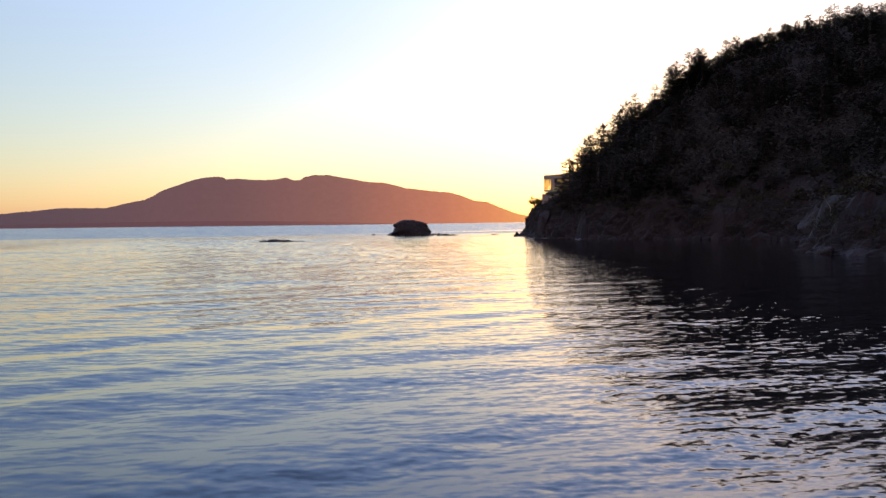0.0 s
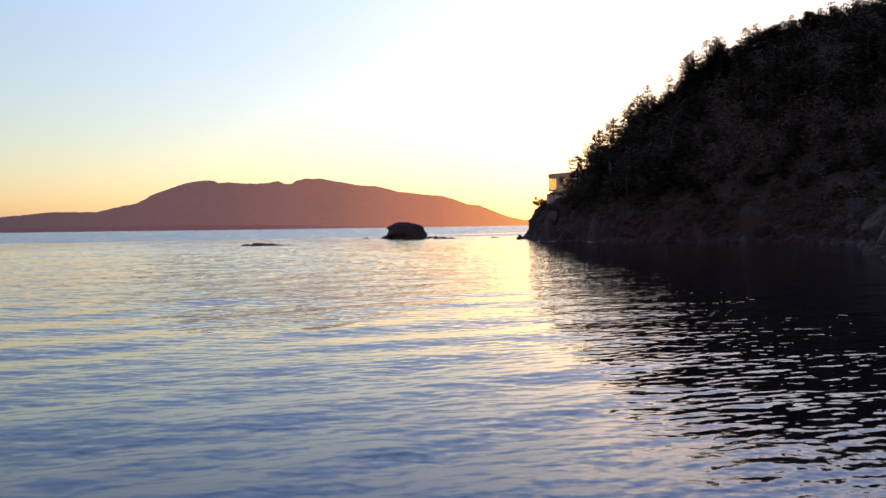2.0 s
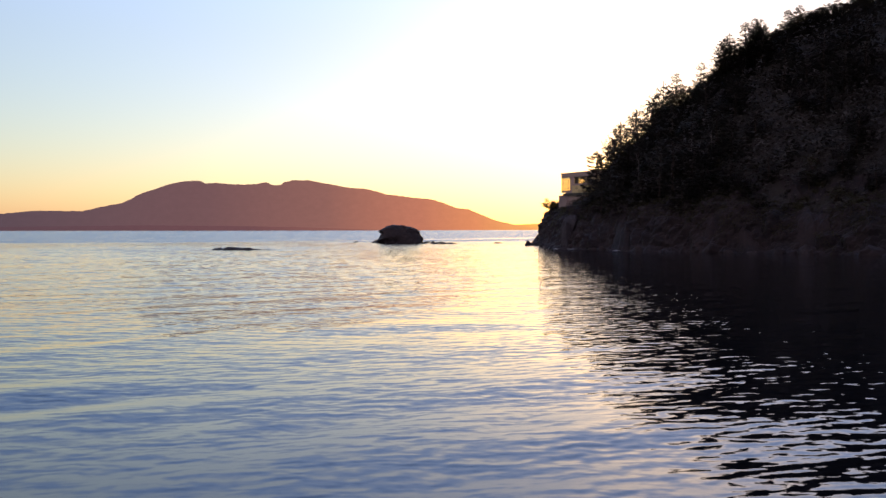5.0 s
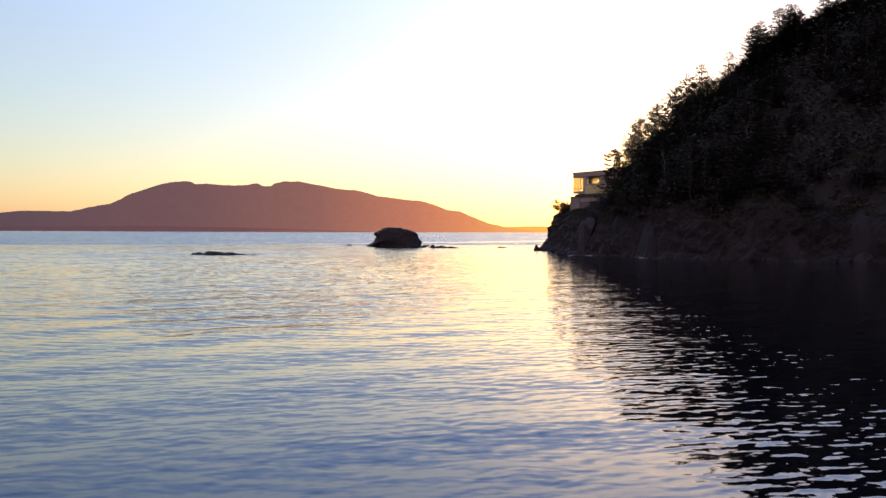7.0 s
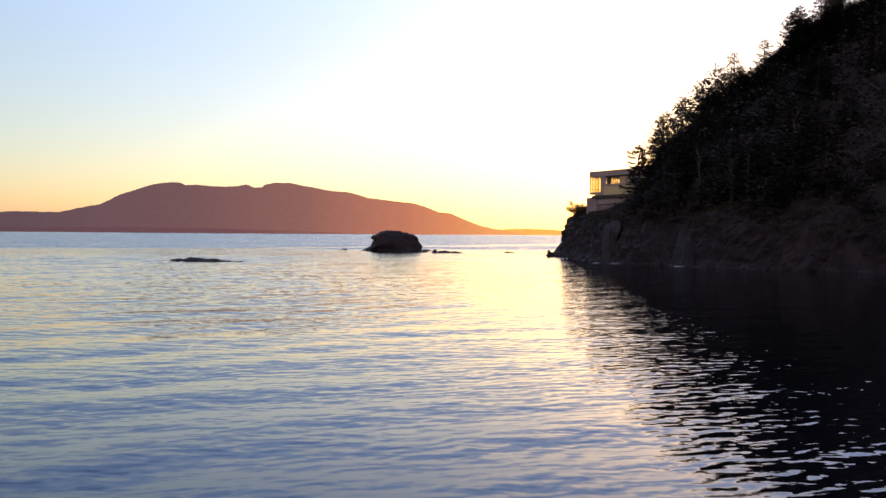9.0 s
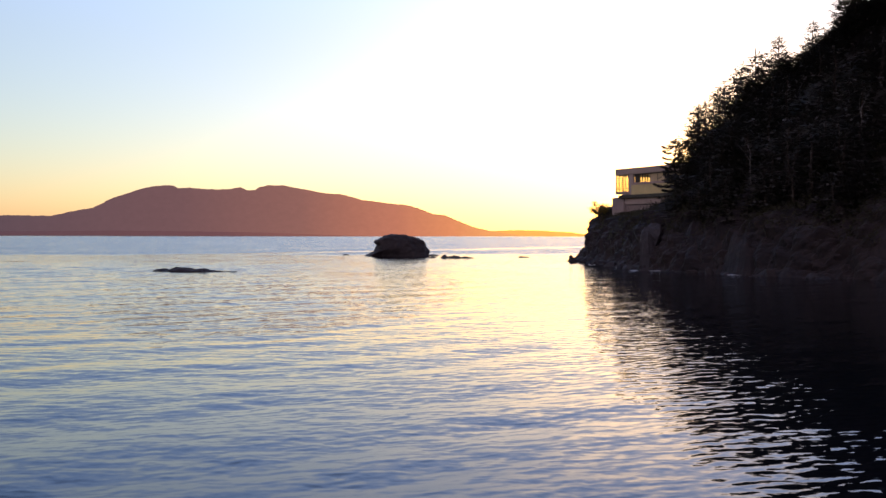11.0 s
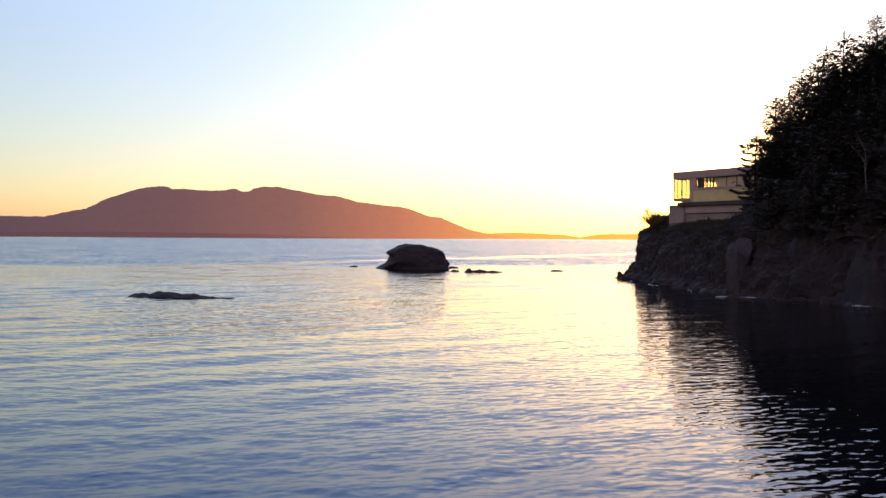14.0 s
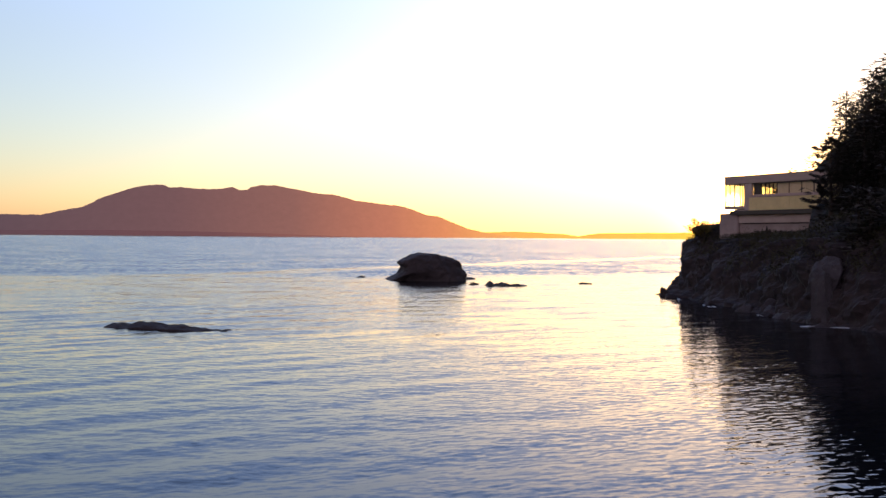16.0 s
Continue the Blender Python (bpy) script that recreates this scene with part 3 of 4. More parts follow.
# the broken rock face along the water: ledges, blocks and clefts laid over the foot of the slope
def crag_face():
    inner = LINE[(LINE[:, 1] < 90) & (LINE[:, 1] > -62)]
    seg = np.r_[0, np.cumsum(np.linalg.norm(np.diff(inner, axis=0), axis=1))]
    ss = np.arange(0, seg[-1], 0.26)
    px, py = np.interp(ss, seg, inner[:, 0]), np.interp(ss, seg, inner[:, 1])
    tx, ty = np.gradient(px), np.gradient(py)
    ker = np.exp(-0.5 * (np.arange(-14, 15) / 6.0) ** 2)
    ker /= ker.sum()
    tx = np.convolve(np.pad(tx, 14, mode="edge"), ker, mode="valid")
    ty = np.convolve(np.pad(ty, 14, mode="edge"), ker, mode="valid")
    ln = np.hypot(tx, ty)
    nx, ny = -ty / ln, tx / ln
    kd = np.array([-1.2, -0.3, 0.3, 0.8, 1.0, 1.2, 1.8, 2.5, 3.5, 5.0, 7.2])
    kz = np.array([-1.3, -0.3, 0.3, 0.8, 1.6, 2.5, 3.9, 5.0, 5.9, 6.8, 7.7])
    arc = np.r_[0, np.cumsum(np.hypot(np.diff(kd), np.diff(kz)))]
    vv = np.arange(0, arc[-1], 0.24)
    dd, zz = np.interp(vv, arc, kd), np.interp(vv, arc, kz)
    verts = []
    for a in range(len(ss)):
        q = Vector((px[a] * 0.12, py[a] * 0.12, 0))
        shift = 0.8 * noise.noise(q) + 0.5 * noise.noise(q * 3.1)
        tall = 1.0 + 0.22 * noise.noise(q * 1.3 + Vector((7, 0, 0))) - 0.18 * float(smoothstep(30, 12, py[a]))
        for d, z in zip(dd, zz):
            sh = shift * float(np.clip(d / 3.0, 0, 1)) + 0.85 * float(smoothstep(3.2, 5.4, z) * smoothstep(56, 66, py[a]))
            c = Vector((px[a] + nx[a] * (d + sh), py[a] + ny[a] * (d + sh), z * (tall if z > 0 else 1)))
            out = Vector((-nx[a], -ny[a], 0.45)).normalized()
            w = c * 0.5 - Vector((0, 0, c.z * 0.08))
            f = noise.voronoi(w + noise.noise_vector(c * 0.35) * 0.5)[0]
            block = 1.3 * (f[1] - f[0]) - 0.36
            g = noise.voronoi(c * 1.4 + noise.noise_vector(c) * 0.3)[0]
            fine = 0.4 * (g[1] - g[0]) - 0.12
            big = 0.95 * noise.fractal(c * 0.22, 1.0, 2.0, 3)
            amt = 0.35 + 0.65 * float(np.clip((z + 0.6) / 1.6, 0, 1))
            verts.append(c + out * (block + fine + big + 0.12 * noise.fractal(c * 2.5, 0.9, 2.0, 3)) * amt)
    n, m = len(ss), len(vv)
    V = np.array(verts).reshape(n, m, 3)
    low = terrace(V[:, :, 0], V[:, :, 1])
    V[:, :, 2] = np.where(V[:, :, 2] > 5.9, 5.9 + (V[:, :, 2] - 5.9) * (1 - 0.75 * low), V[:, :, 2])
    return V


CRAG = crag_face()
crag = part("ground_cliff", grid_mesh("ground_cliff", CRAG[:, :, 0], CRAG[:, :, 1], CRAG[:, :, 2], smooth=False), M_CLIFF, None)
tagged(crag, "broken brown and grey sandstone cliff face above the waterline", "cliff", kind="structure")


def cliff_brush():
    """Low salal and grass that clothes the upper cliff in patches."""
    r = random.Random(5)
    cv, cf = [], []
    for _ in range(30000):
        a, b = r.randrange(CRAG.shape[0]), r.randrange(CRAG.shape[1])
        q = Vector(CRAG[a, b])
        line = 3.2 - 2.2 * float(smoothstep(38, 14, q.y))
        grow = (q.z - line) / 2.6 + 1.1 * noise.fractal(q * 0.28 + Vector((9, 2, 4)), 0.9, 2.0, 3)
        if grow < 0.25 or r.random() > grow:
            continue
        for _ in range(6):
            d = Vector((r.gauss(-0.3, 0.8), r.gauss(0, 0.8), r.gauss(0.4, 0.7))).normalized()
            frond(cv, cf, q + Vector((r.gauss(0, 0.18), r.gauss(0, 0.18), r.uniform(-0.1, 0.35))), d, r.uniform(0.12, 0.32), r.uniform(0.025, 0.06), r)
    return mesh_of("cliff_brush", cv, cf)


# ---------------------------------------------------------------- rocks
def rock_mesh(name, sx, sy, sz, seed, sub=4, square=2.0, lump=0.15, cuts=14, shear=(0, 0)):
    """A weathered boulder: a ball squared off, faceted by random planes, then broken up by noise. Its foot is at z = 0."""
    r = random.Random(seed)
    bm = bmesh.new()
    bmesh.ops.create_icosphere(bm, subdivisions=sub, radius=1.0)
    planes = []
    for _ in range(cuts):
        d = Vector((r.gauss(0, 1), r.gauss(0, 1), r.gauss(0, 0.7))).normalized()
        planes.append((d, r.uniform(0.55, 0.86)))
    off = Vector((seed * 3.7, seed * 1.3, seed * 2.1))
    for v in bm.verts:
        c = v.co
        k = (abs(c.x) ** square + abs(c.y) ** square + abs(c.z) ** square) ** (1 / square)
        c = c / k
        for d, h in planes:
            over = c.dot(d) - h
            if over > 0:
                c = c - d * over * 0.97
        nn = noise.fractal(c * 1.6 + off, 0.9, 2.1, 5) * lump + noise.fractal(c * 5 + off, 0.8, 2.0, 4) * lump * 0.3
        nn -= 0.08 * max(0, noise.noise(Vector((c.x * 2, c.y * 2, c.z * 7)) + off))
        c = c * (1 + nn)
        v.co = Vector((c.x * sx / 2 + shear[0] * c.z, c.y * sy / 2 + shear[1] * c.z, (c.z + 0.35) * sz / 1.35))
    me = bpy.data.meshes.new(name)
    bm.to_mesh(me)
    bm.free()
    me.polygons.foreach_set("use_smooth", np.zeros(len(me.polygons), bool))
    return me


def rock(name, x, y, z, sx, sy, sz, seed, mat, label, turn=0.0, group="", **kw):
    ob = part(name, rock_mesh(name, sx, sy, sz, seed, **kw), mat, None)
    ob.matrix_world = pose(x, y, z, 0, 0, turn)
    return tagged(ob, label, "rock", group)


# the large stack in the bay: a blunt block with a sloping toe
stack = new("sea_stack")
stack.location = (13.6, 105.3, 0)
tagged(stack, "dark blunt-topped sea rock standing alone in the water", "rock")


def stack_body():
    """A blunt block, undercut above its long toe on one side, its top falling gently away."""
    bm = bmesh.new()
    bmesh.ops.create_icosphere(bm, subdivisions=6, radius=1.0)
    for v in bm.verts:
        c = v.co.copy()
        k = (abs(c.x) ** 8 + abs(c.y) ** 8 + abs(c.z) ** 8) ** (1 / 8)
        c = c / k
        up = min(1.0, max(0.0, (c.z + 1) / 2))
        left = smoothstep(0.1, -0.6, c.x) if c.x < 0.1 else 0.0
        x = c.x * 4.7
        toe = left * max(0.0, 0.5 - up) ** 1.25
        x -= 8.0 * toe
        x += 0.75 * left * smoothstep(0.3, 0.75, up) - 0.4 * left * smoothstep(0.72, 0.86, up) + 0.3 * left * smoothstep(0.9, 1.0, up)
        x -= (1 - left) * smoothstep(0.2, 1, c.x) * 0.5 * smoothstep(0.45, 1.0, up) ** 2
        y = c.y * 4.4 * (1.05 - 0.25 * up * up) * (1 - 0.12 * c.x * c.x) + 9.0 * toe
        top = float(np.interp(c.x, (-1.0, -0.86, -0.62, -0.3, 0.0, 0.45, 0.75, 0.9, 1.0), (2.9, 3.1, 3.6, 3.72, 3.65, 3.4, 3.0, 2.6, 2.0)))
        z = -1.2 + up * (top + 1.2)
        q = Vector((x, y, z))
        nrm = Vector((c.x, c.y, c.z * 0.6)).normalized()
        d = 0.16 * noise.fractal(q * 0.6 + Vector((3, 8, 1)), 0.9, 2.1, 6)
        d -= 0.2 * max(0, noise.noise(Vector((q.x * 0.8, q.y * 0.8, q.z * 0.4 + 5)))) ** 0.7
        f = noise.voronoi(q * 0.75 + noise.noise_vector(q * 0.5) * 0.4)[0]
        d += 0.3 * (f[1] - f[0]) - 0.16 - 0.06 * max(0, math.sin(q.z * 4.2 + 1.5 * noise.noise(q * 0.6)))
        v.co = q + nrm * d
    me = bpy.data.meshes.new("stack_body")
    bm.to_mesh(me)
    bm.free()
    return me


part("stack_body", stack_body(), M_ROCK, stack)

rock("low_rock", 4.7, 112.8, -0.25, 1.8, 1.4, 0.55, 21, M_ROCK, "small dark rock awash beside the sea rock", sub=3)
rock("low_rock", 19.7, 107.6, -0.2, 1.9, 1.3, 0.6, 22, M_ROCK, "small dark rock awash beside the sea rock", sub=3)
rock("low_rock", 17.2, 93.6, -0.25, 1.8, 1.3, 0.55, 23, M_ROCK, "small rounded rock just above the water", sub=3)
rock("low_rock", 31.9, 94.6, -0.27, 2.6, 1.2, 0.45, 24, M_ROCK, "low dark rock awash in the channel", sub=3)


def reef(name, x, y, sx, sy, sz, seed, turn, label, humps):
    """A long low reef: a few knobbly backs that only just break the surface."""
    nx, ny = 150, 40
    u, v = np.meshgrid(np.linspace(-1, 1, nx), np.linspace(-1, 1, ny), indexing="ij")
    crest = np.full_like(u, -0.35)
    for c, wdt, hgt in humps:
        crest = np.maximum(crest, hgt * (1 - np.abs((u - c) / wdt) ** 1.7))
    across = np.clip(1 - np.abs(v + 0.25 * vnoise(u * 3, 0 * u, seed)) ** 1.8, -0.4, 1)
    z = sz * (crest * across - 0.25 * (1 - across)) + 0.10 * fbm(u * 9, v * 3, seed, 5) * sz / 0.5
    z = np.where((np.abs(u) > 0.999) | (np.abs(v) > 0.98), -0.6, z)
    me = grid_mesh(name, u * sx / 2, v * sy / 2 * (1 + 0.3 * fbm(u * 2, 0 * u, seed + 2, 2)), z, smooth=False)
    ob = part(name, me, M_ROCK, None)
    ob.matrix_world = pose(x, y, 0, 0, 0, turn)
    return tagged(ob, label, "reef")


reef("reef", -12.7, 45.9, 9.3, 2.2, 0.38, 51, -26, "long low dark reef barely breaking the surface",
     [(-0.86, 0.07, 0.6), (-0.7, 0.09, 0.75), (-0.28, 0.42, 1.1), (0.22, 0.34, 0.75), (0.62, 0.2, 0.3), (0.9, 0.07, 0.15)])
reef("reef", 20.5, 90.9, 5.8, 2.0, 0.45, 61, -2, "short low reef of dark rock beside the sea rock",
     [(-0.6, 0.2, 1.1), (-0.1, 0.45, 0.8), (0.5, 0.4, 0.5)])

# boulders along the foot of the cliff
rock("boulder", 34.4, 74.2, -0.35, 2.4, 1.8, 0.8, 31, M_ROCK, "low dark boulder at the tip of the headland", 20)
rock("boulder", 33.0, 73.3, -0.35, 1.5, 1.3, 1.15, 32, M_ROCK, "low dark boulder at the tip of the headland", 70)


def standing_rock():
    """A tall block split from the cliff: a narrow foot with a wider rounded head leaning over it."""
    bm = bmesh.new()
    for k, (size, at, seed, sq) in enumerate((((2.0, 2.0, 3.9), (0, 0, 0), 33, 3.2), ((2.5, 2.3, 2.4), (0.75, 0.3, 2.5), 37, 2.2))):
        me = rock_mesh("standing_rock", *size, seed, sub=4, square=sq, lump=0.16, cuts=9)
        me.transform(Matrix.Translation(at))
        bm.from_mesh(me)
        bpy.data.meshes.remove(me)
    me = bpy.data.meshes.new("standing_rock")
    bm.to_mesh(me)
    bm.free()
    return me


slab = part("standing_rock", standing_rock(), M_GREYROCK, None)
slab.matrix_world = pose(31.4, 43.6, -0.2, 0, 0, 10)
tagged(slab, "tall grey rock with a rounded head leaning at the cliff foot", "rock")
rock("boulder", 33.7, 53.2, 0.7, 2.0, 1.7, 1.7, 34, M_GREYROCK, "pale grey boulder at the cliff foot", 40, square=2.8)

rr = random.Random(12)
GROUP = "boulders along the cliff foot"
protos = []
for k in range(7):
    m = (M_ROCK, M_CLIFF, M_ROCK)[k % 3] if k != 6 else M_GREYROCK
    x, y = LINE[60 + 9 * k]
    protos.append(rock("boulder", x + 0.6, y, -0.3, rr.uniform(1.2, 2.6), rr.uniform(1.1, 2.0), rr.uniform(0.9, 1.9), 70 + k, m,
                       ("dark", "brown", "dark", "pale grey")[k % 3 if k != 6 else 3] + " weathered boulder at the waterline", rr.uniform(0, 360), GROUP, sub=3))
placed = 0
while placed < 150:
    i = rr.randrange(20, len(LINE) - 40)
    a, b = LINE[i], LINE[i + 1]
    e = (b - a) / np.linalg.norm(b - a)
    q = a + np.array([-e[1], e[0]]) * (rr.uniform(-0.5, 1.5))
    if q[1] > 84 or q[1] < -58:
        continue
    s = rr.uniform(0.35, 1.15) * (1.0 if rr.random() < 0.8 else 1.5)
    z = max(-0.35 * s, float(ground(q[0], q[1])) - 0.35 * s)
    copy_thing(rr.choice(protos), Matrix.LocRotScale((q[0], q[1], z), Euler((rr.uniform(-0.3, 0.3), rr.uniform(-0.3, 0.3), rr.uniform(0, 6.3))), (s * rr.uniform(0.9, 1.4), s, s * rr.uniform(0.45, 0.9))))
    placed += 1

# ---------------------------------------------------------------- house
HOUSE = Matrix.Translation((37.8, 69.6, 0)) @ Matrix.Rotation(math.atan2(-0.933, 0.36), 4, "Z")
# in the house's own axes: x along the facade, y inward, z up
house = new("house")
house.matrix_world = HOUSE
tagged(house, "modern flat-roofed beige house with glazed corner on the cliff", "house")
LEN, DEP = 16.0, 9.0
Z0, ZR = 8.75, 12.05


def hbox(name, x0, x1, y0, y1, z0, z1, mat, parent=None, label="", bevel=0.012):
    return part(name, box((x0 + x1) / 2, (y0 + y1) / 2, (z0 + z1) / 2, x1 - x0, y1 - y0, z1 - z0, bevel), mat, parent or house, label)


# rotation turns +y of the house to its inner side
hbox("roof", -0.05, LEN, -0.05, DEP, 11.32, ZR, M_FASCIA, label="flat roof with a deep plain fascia", bevel=0.03)
hbox("roof_edge", -0.09, LEN + 0.04, -0.09, DEP + 0.04, ZR - 0.004, ZR + 0.05, M_DARK)
hbox("ceiling_slab", 0.2, LEN - 0.2, 0.2, DEP - 0.2, 11.24, 11.31, M_CEIL)
hbox("floor_slab", 1.15, LEN, 0.0, DEP, 8.45, 8.75, M_CONCRETE)
hbox("floor_deck", 1.25, LEN - 0.1, 0.1, DEP - 0.1, 8.754, 8.79, M_FLOORB)
hbox("corner_floor", -0.02, 2.42, -0.02, DEP - 0.02, 8.84, 9.16, M_FASCIA, label="raised floor edge that overhangs the corner")
hbox("corner_post", 0.35, 0.5, 1.2, 1.35, 8.42, 8.838, M_DARK)
hbox("ledge", 1.1, LEN, -0.55, -0.03, 8.27, 8.66, M_DARK, label="dark projecting ledge")
hbox("base_wall", -0.42, 1.84, -0.3, 6.0, 4.6, 8.42, M_CONCRETE, label="pale retaining wall under the house", bevel=0.1)
hbox("base_wall", 1.844, LEN, 0.1, 6.0, 4.6, 7.36, M_CONCRETE)
hbox("base_reveal", 1.844, LEN, 0.3, 6.0, 7.363, 7.47, M_DARK)
hbox("base_wall", 1.844, LEN, -0.12, 6.0, 7.473, 8.268, M_STUCCO)
hbox("wall_pier", 2.42, 3.25, 0.0, 0.3, 8.755, 11.318, M_STUCCO, label="pale wall pier beside the glazed corner")
hbox("back_wall", 3.0, LEN, DEP - 0.25, DEP, 8.79, 11.318, M_STUCCO)
hbox("end_wall", LEN - 0.25, LEN, 0.3, DEP - 0.254, 8.79, 11.318, M_STUCCO)
# clad breast wall under the strip window, board by board
x = 2.95
k = 0
while x < LEN - 0.3:
    hbox("cladding_board", x, x + 0.3, -0.04 + 0.012 * (k % 2), (-0.004 if x < 3.25 else 0.22), 8.69, 9.93, M_PANEL, bevel=0.014)
    x += 0.306
    k += 1
hbox("window_sill", 3.254, LEN - 0.26, -0.1, 0.5, 9.935, 10.2, M_BAND, label="deep brownish sill band")
hbox("window_head", 3.254, LEN - 0.26, 0.1, 0.5, 11.2, 11.316, M_DARK)
# strip window set back in its opening
win = hbox("strip_window", 3.254, 4.1, 0.3, 0.5, 10.203, 11.197, M_DARK, label="long strip window with dark frame")
edges = [4.1, 4.55, 5.0, 5.45, 5.92, 7.24, 8.58, 9.86, 11.2, 12.5, 13.9, 15.7]
for i in range(len(edges) - 1):
    a, b = edges[i], edges[i + 1]
    hbox("mullion", b - 0.045, b + 0.045, 0.3, 0.46, 10.203, 11.197, M_DARK, win)
    g = hbox("pane", a + 0.05 if i else a + 0.003, b - 0.05, 0.37, 0.39, 10.203, 11.197, M_GLASS, win, bevel=0)
    g.visible_shadow = False
    if i >= 4:
        c = a + 0.06
        while c < b - 0.1:
            hbox("blind", c, min(c + 0.21, b - 0.06), 0.3 + 0.02 * (int(c * 5) % 2), 0.36, 10.21, 11.19, M_BLIND, win, bevel=0)
            c += 0.22
hbox("inner_wall", 7.2, 7.35, 0.55, DEP - 0.3, 8.795, 11.238, M_CEIL)
hbox("sideboard", 4.2, 4.9, 3.2, 3.7, 8.795, 10.75, M_FLOORB)
hbox("cabinet", 2.6, 3.1, 4.4, 4.9, 8.795, 10.6, M_FLOORB)
# glazed corner: front bay and the whole end
corner = hbox("corner_window", -0.0, 0.09, 0.0, 0.09, 9.163, 11.316, M_DARK, label="glazed corner with slim mullions")
for a, b in ((0.09, 0.62), (0.62, 1.2), (1.2, 1.85), (1.85, 2.39)):
    g = hbox("pane", a + 0.03, b - 0.03, 0.04, 0.06, 9.17, 11.31, M_GLASS, corner, bevel=0)
    g.visible_shadow = False
    hbox("mullion", b - 0.028, b + 0.022, 0.0, 0.1, 9.163, 11.316, M_DARK, corner)
hbox("transom", 0.093, 2.36, 0.005, 0.095, 9.5, 9.55, M_DARK, corner)
y = 0.09
while y < DEP - 0.5:
    b = min(y + 1.25, DEP - 0.1)
    g = hbox("pane", 0.04, 0.06, y + 0.03, b - 0.03, 9.17, 11.31, M_GLASS, corner, bevel=0)
    g.visible_shadow = False
    hbox("mullion", 0.0, 0.1, b - 0.028, b + 0.022, 9.163, 11.316, M_DARK, corner)
    y = b


# ---------------------------------------------------------------- trees
def limb(verts, faces, p0, p1, r0, r1, sides=5):
    d = (p1 - p0).normalized()
    a = d.orthogonal().normalized()
    b = d.cross(a)
    base = len(verts)
    for p, r in ((p0, r0), (p1, r1)):
        for k in range(sides):
            t = 2 * math.pi * k / sides
            verts.append(p + a * (math.cos(t) * r) + b * (math.sin(t) * r))
    for k in range(sides):
        j = (k + 1) % sides
        faces.append((base + k, base + j, base + sides + j, base + sides + k))


def frond(verts, faces, p, d, length, width, r, twist=0.6):
    """A flat tuft of needles: two long leaf-shaped blades with a fold."""
    side = d.cross(Vector((0, 0, 1)))
    if side.length < 1e-3:
        side = Vector((1, 0, 0))
    side.normalize()
    side = side + Vector((0, 0, r.uniform(-twist, twist)))
    base = len(verts)
    verts.extend((p, p + d * length * 0.5 + side * width, p + d * length, p + d * length * 0.45 - side * width))
    faces.append((base, base + 1, base + 2))
    faces.append((base, base + 2, base + 3))


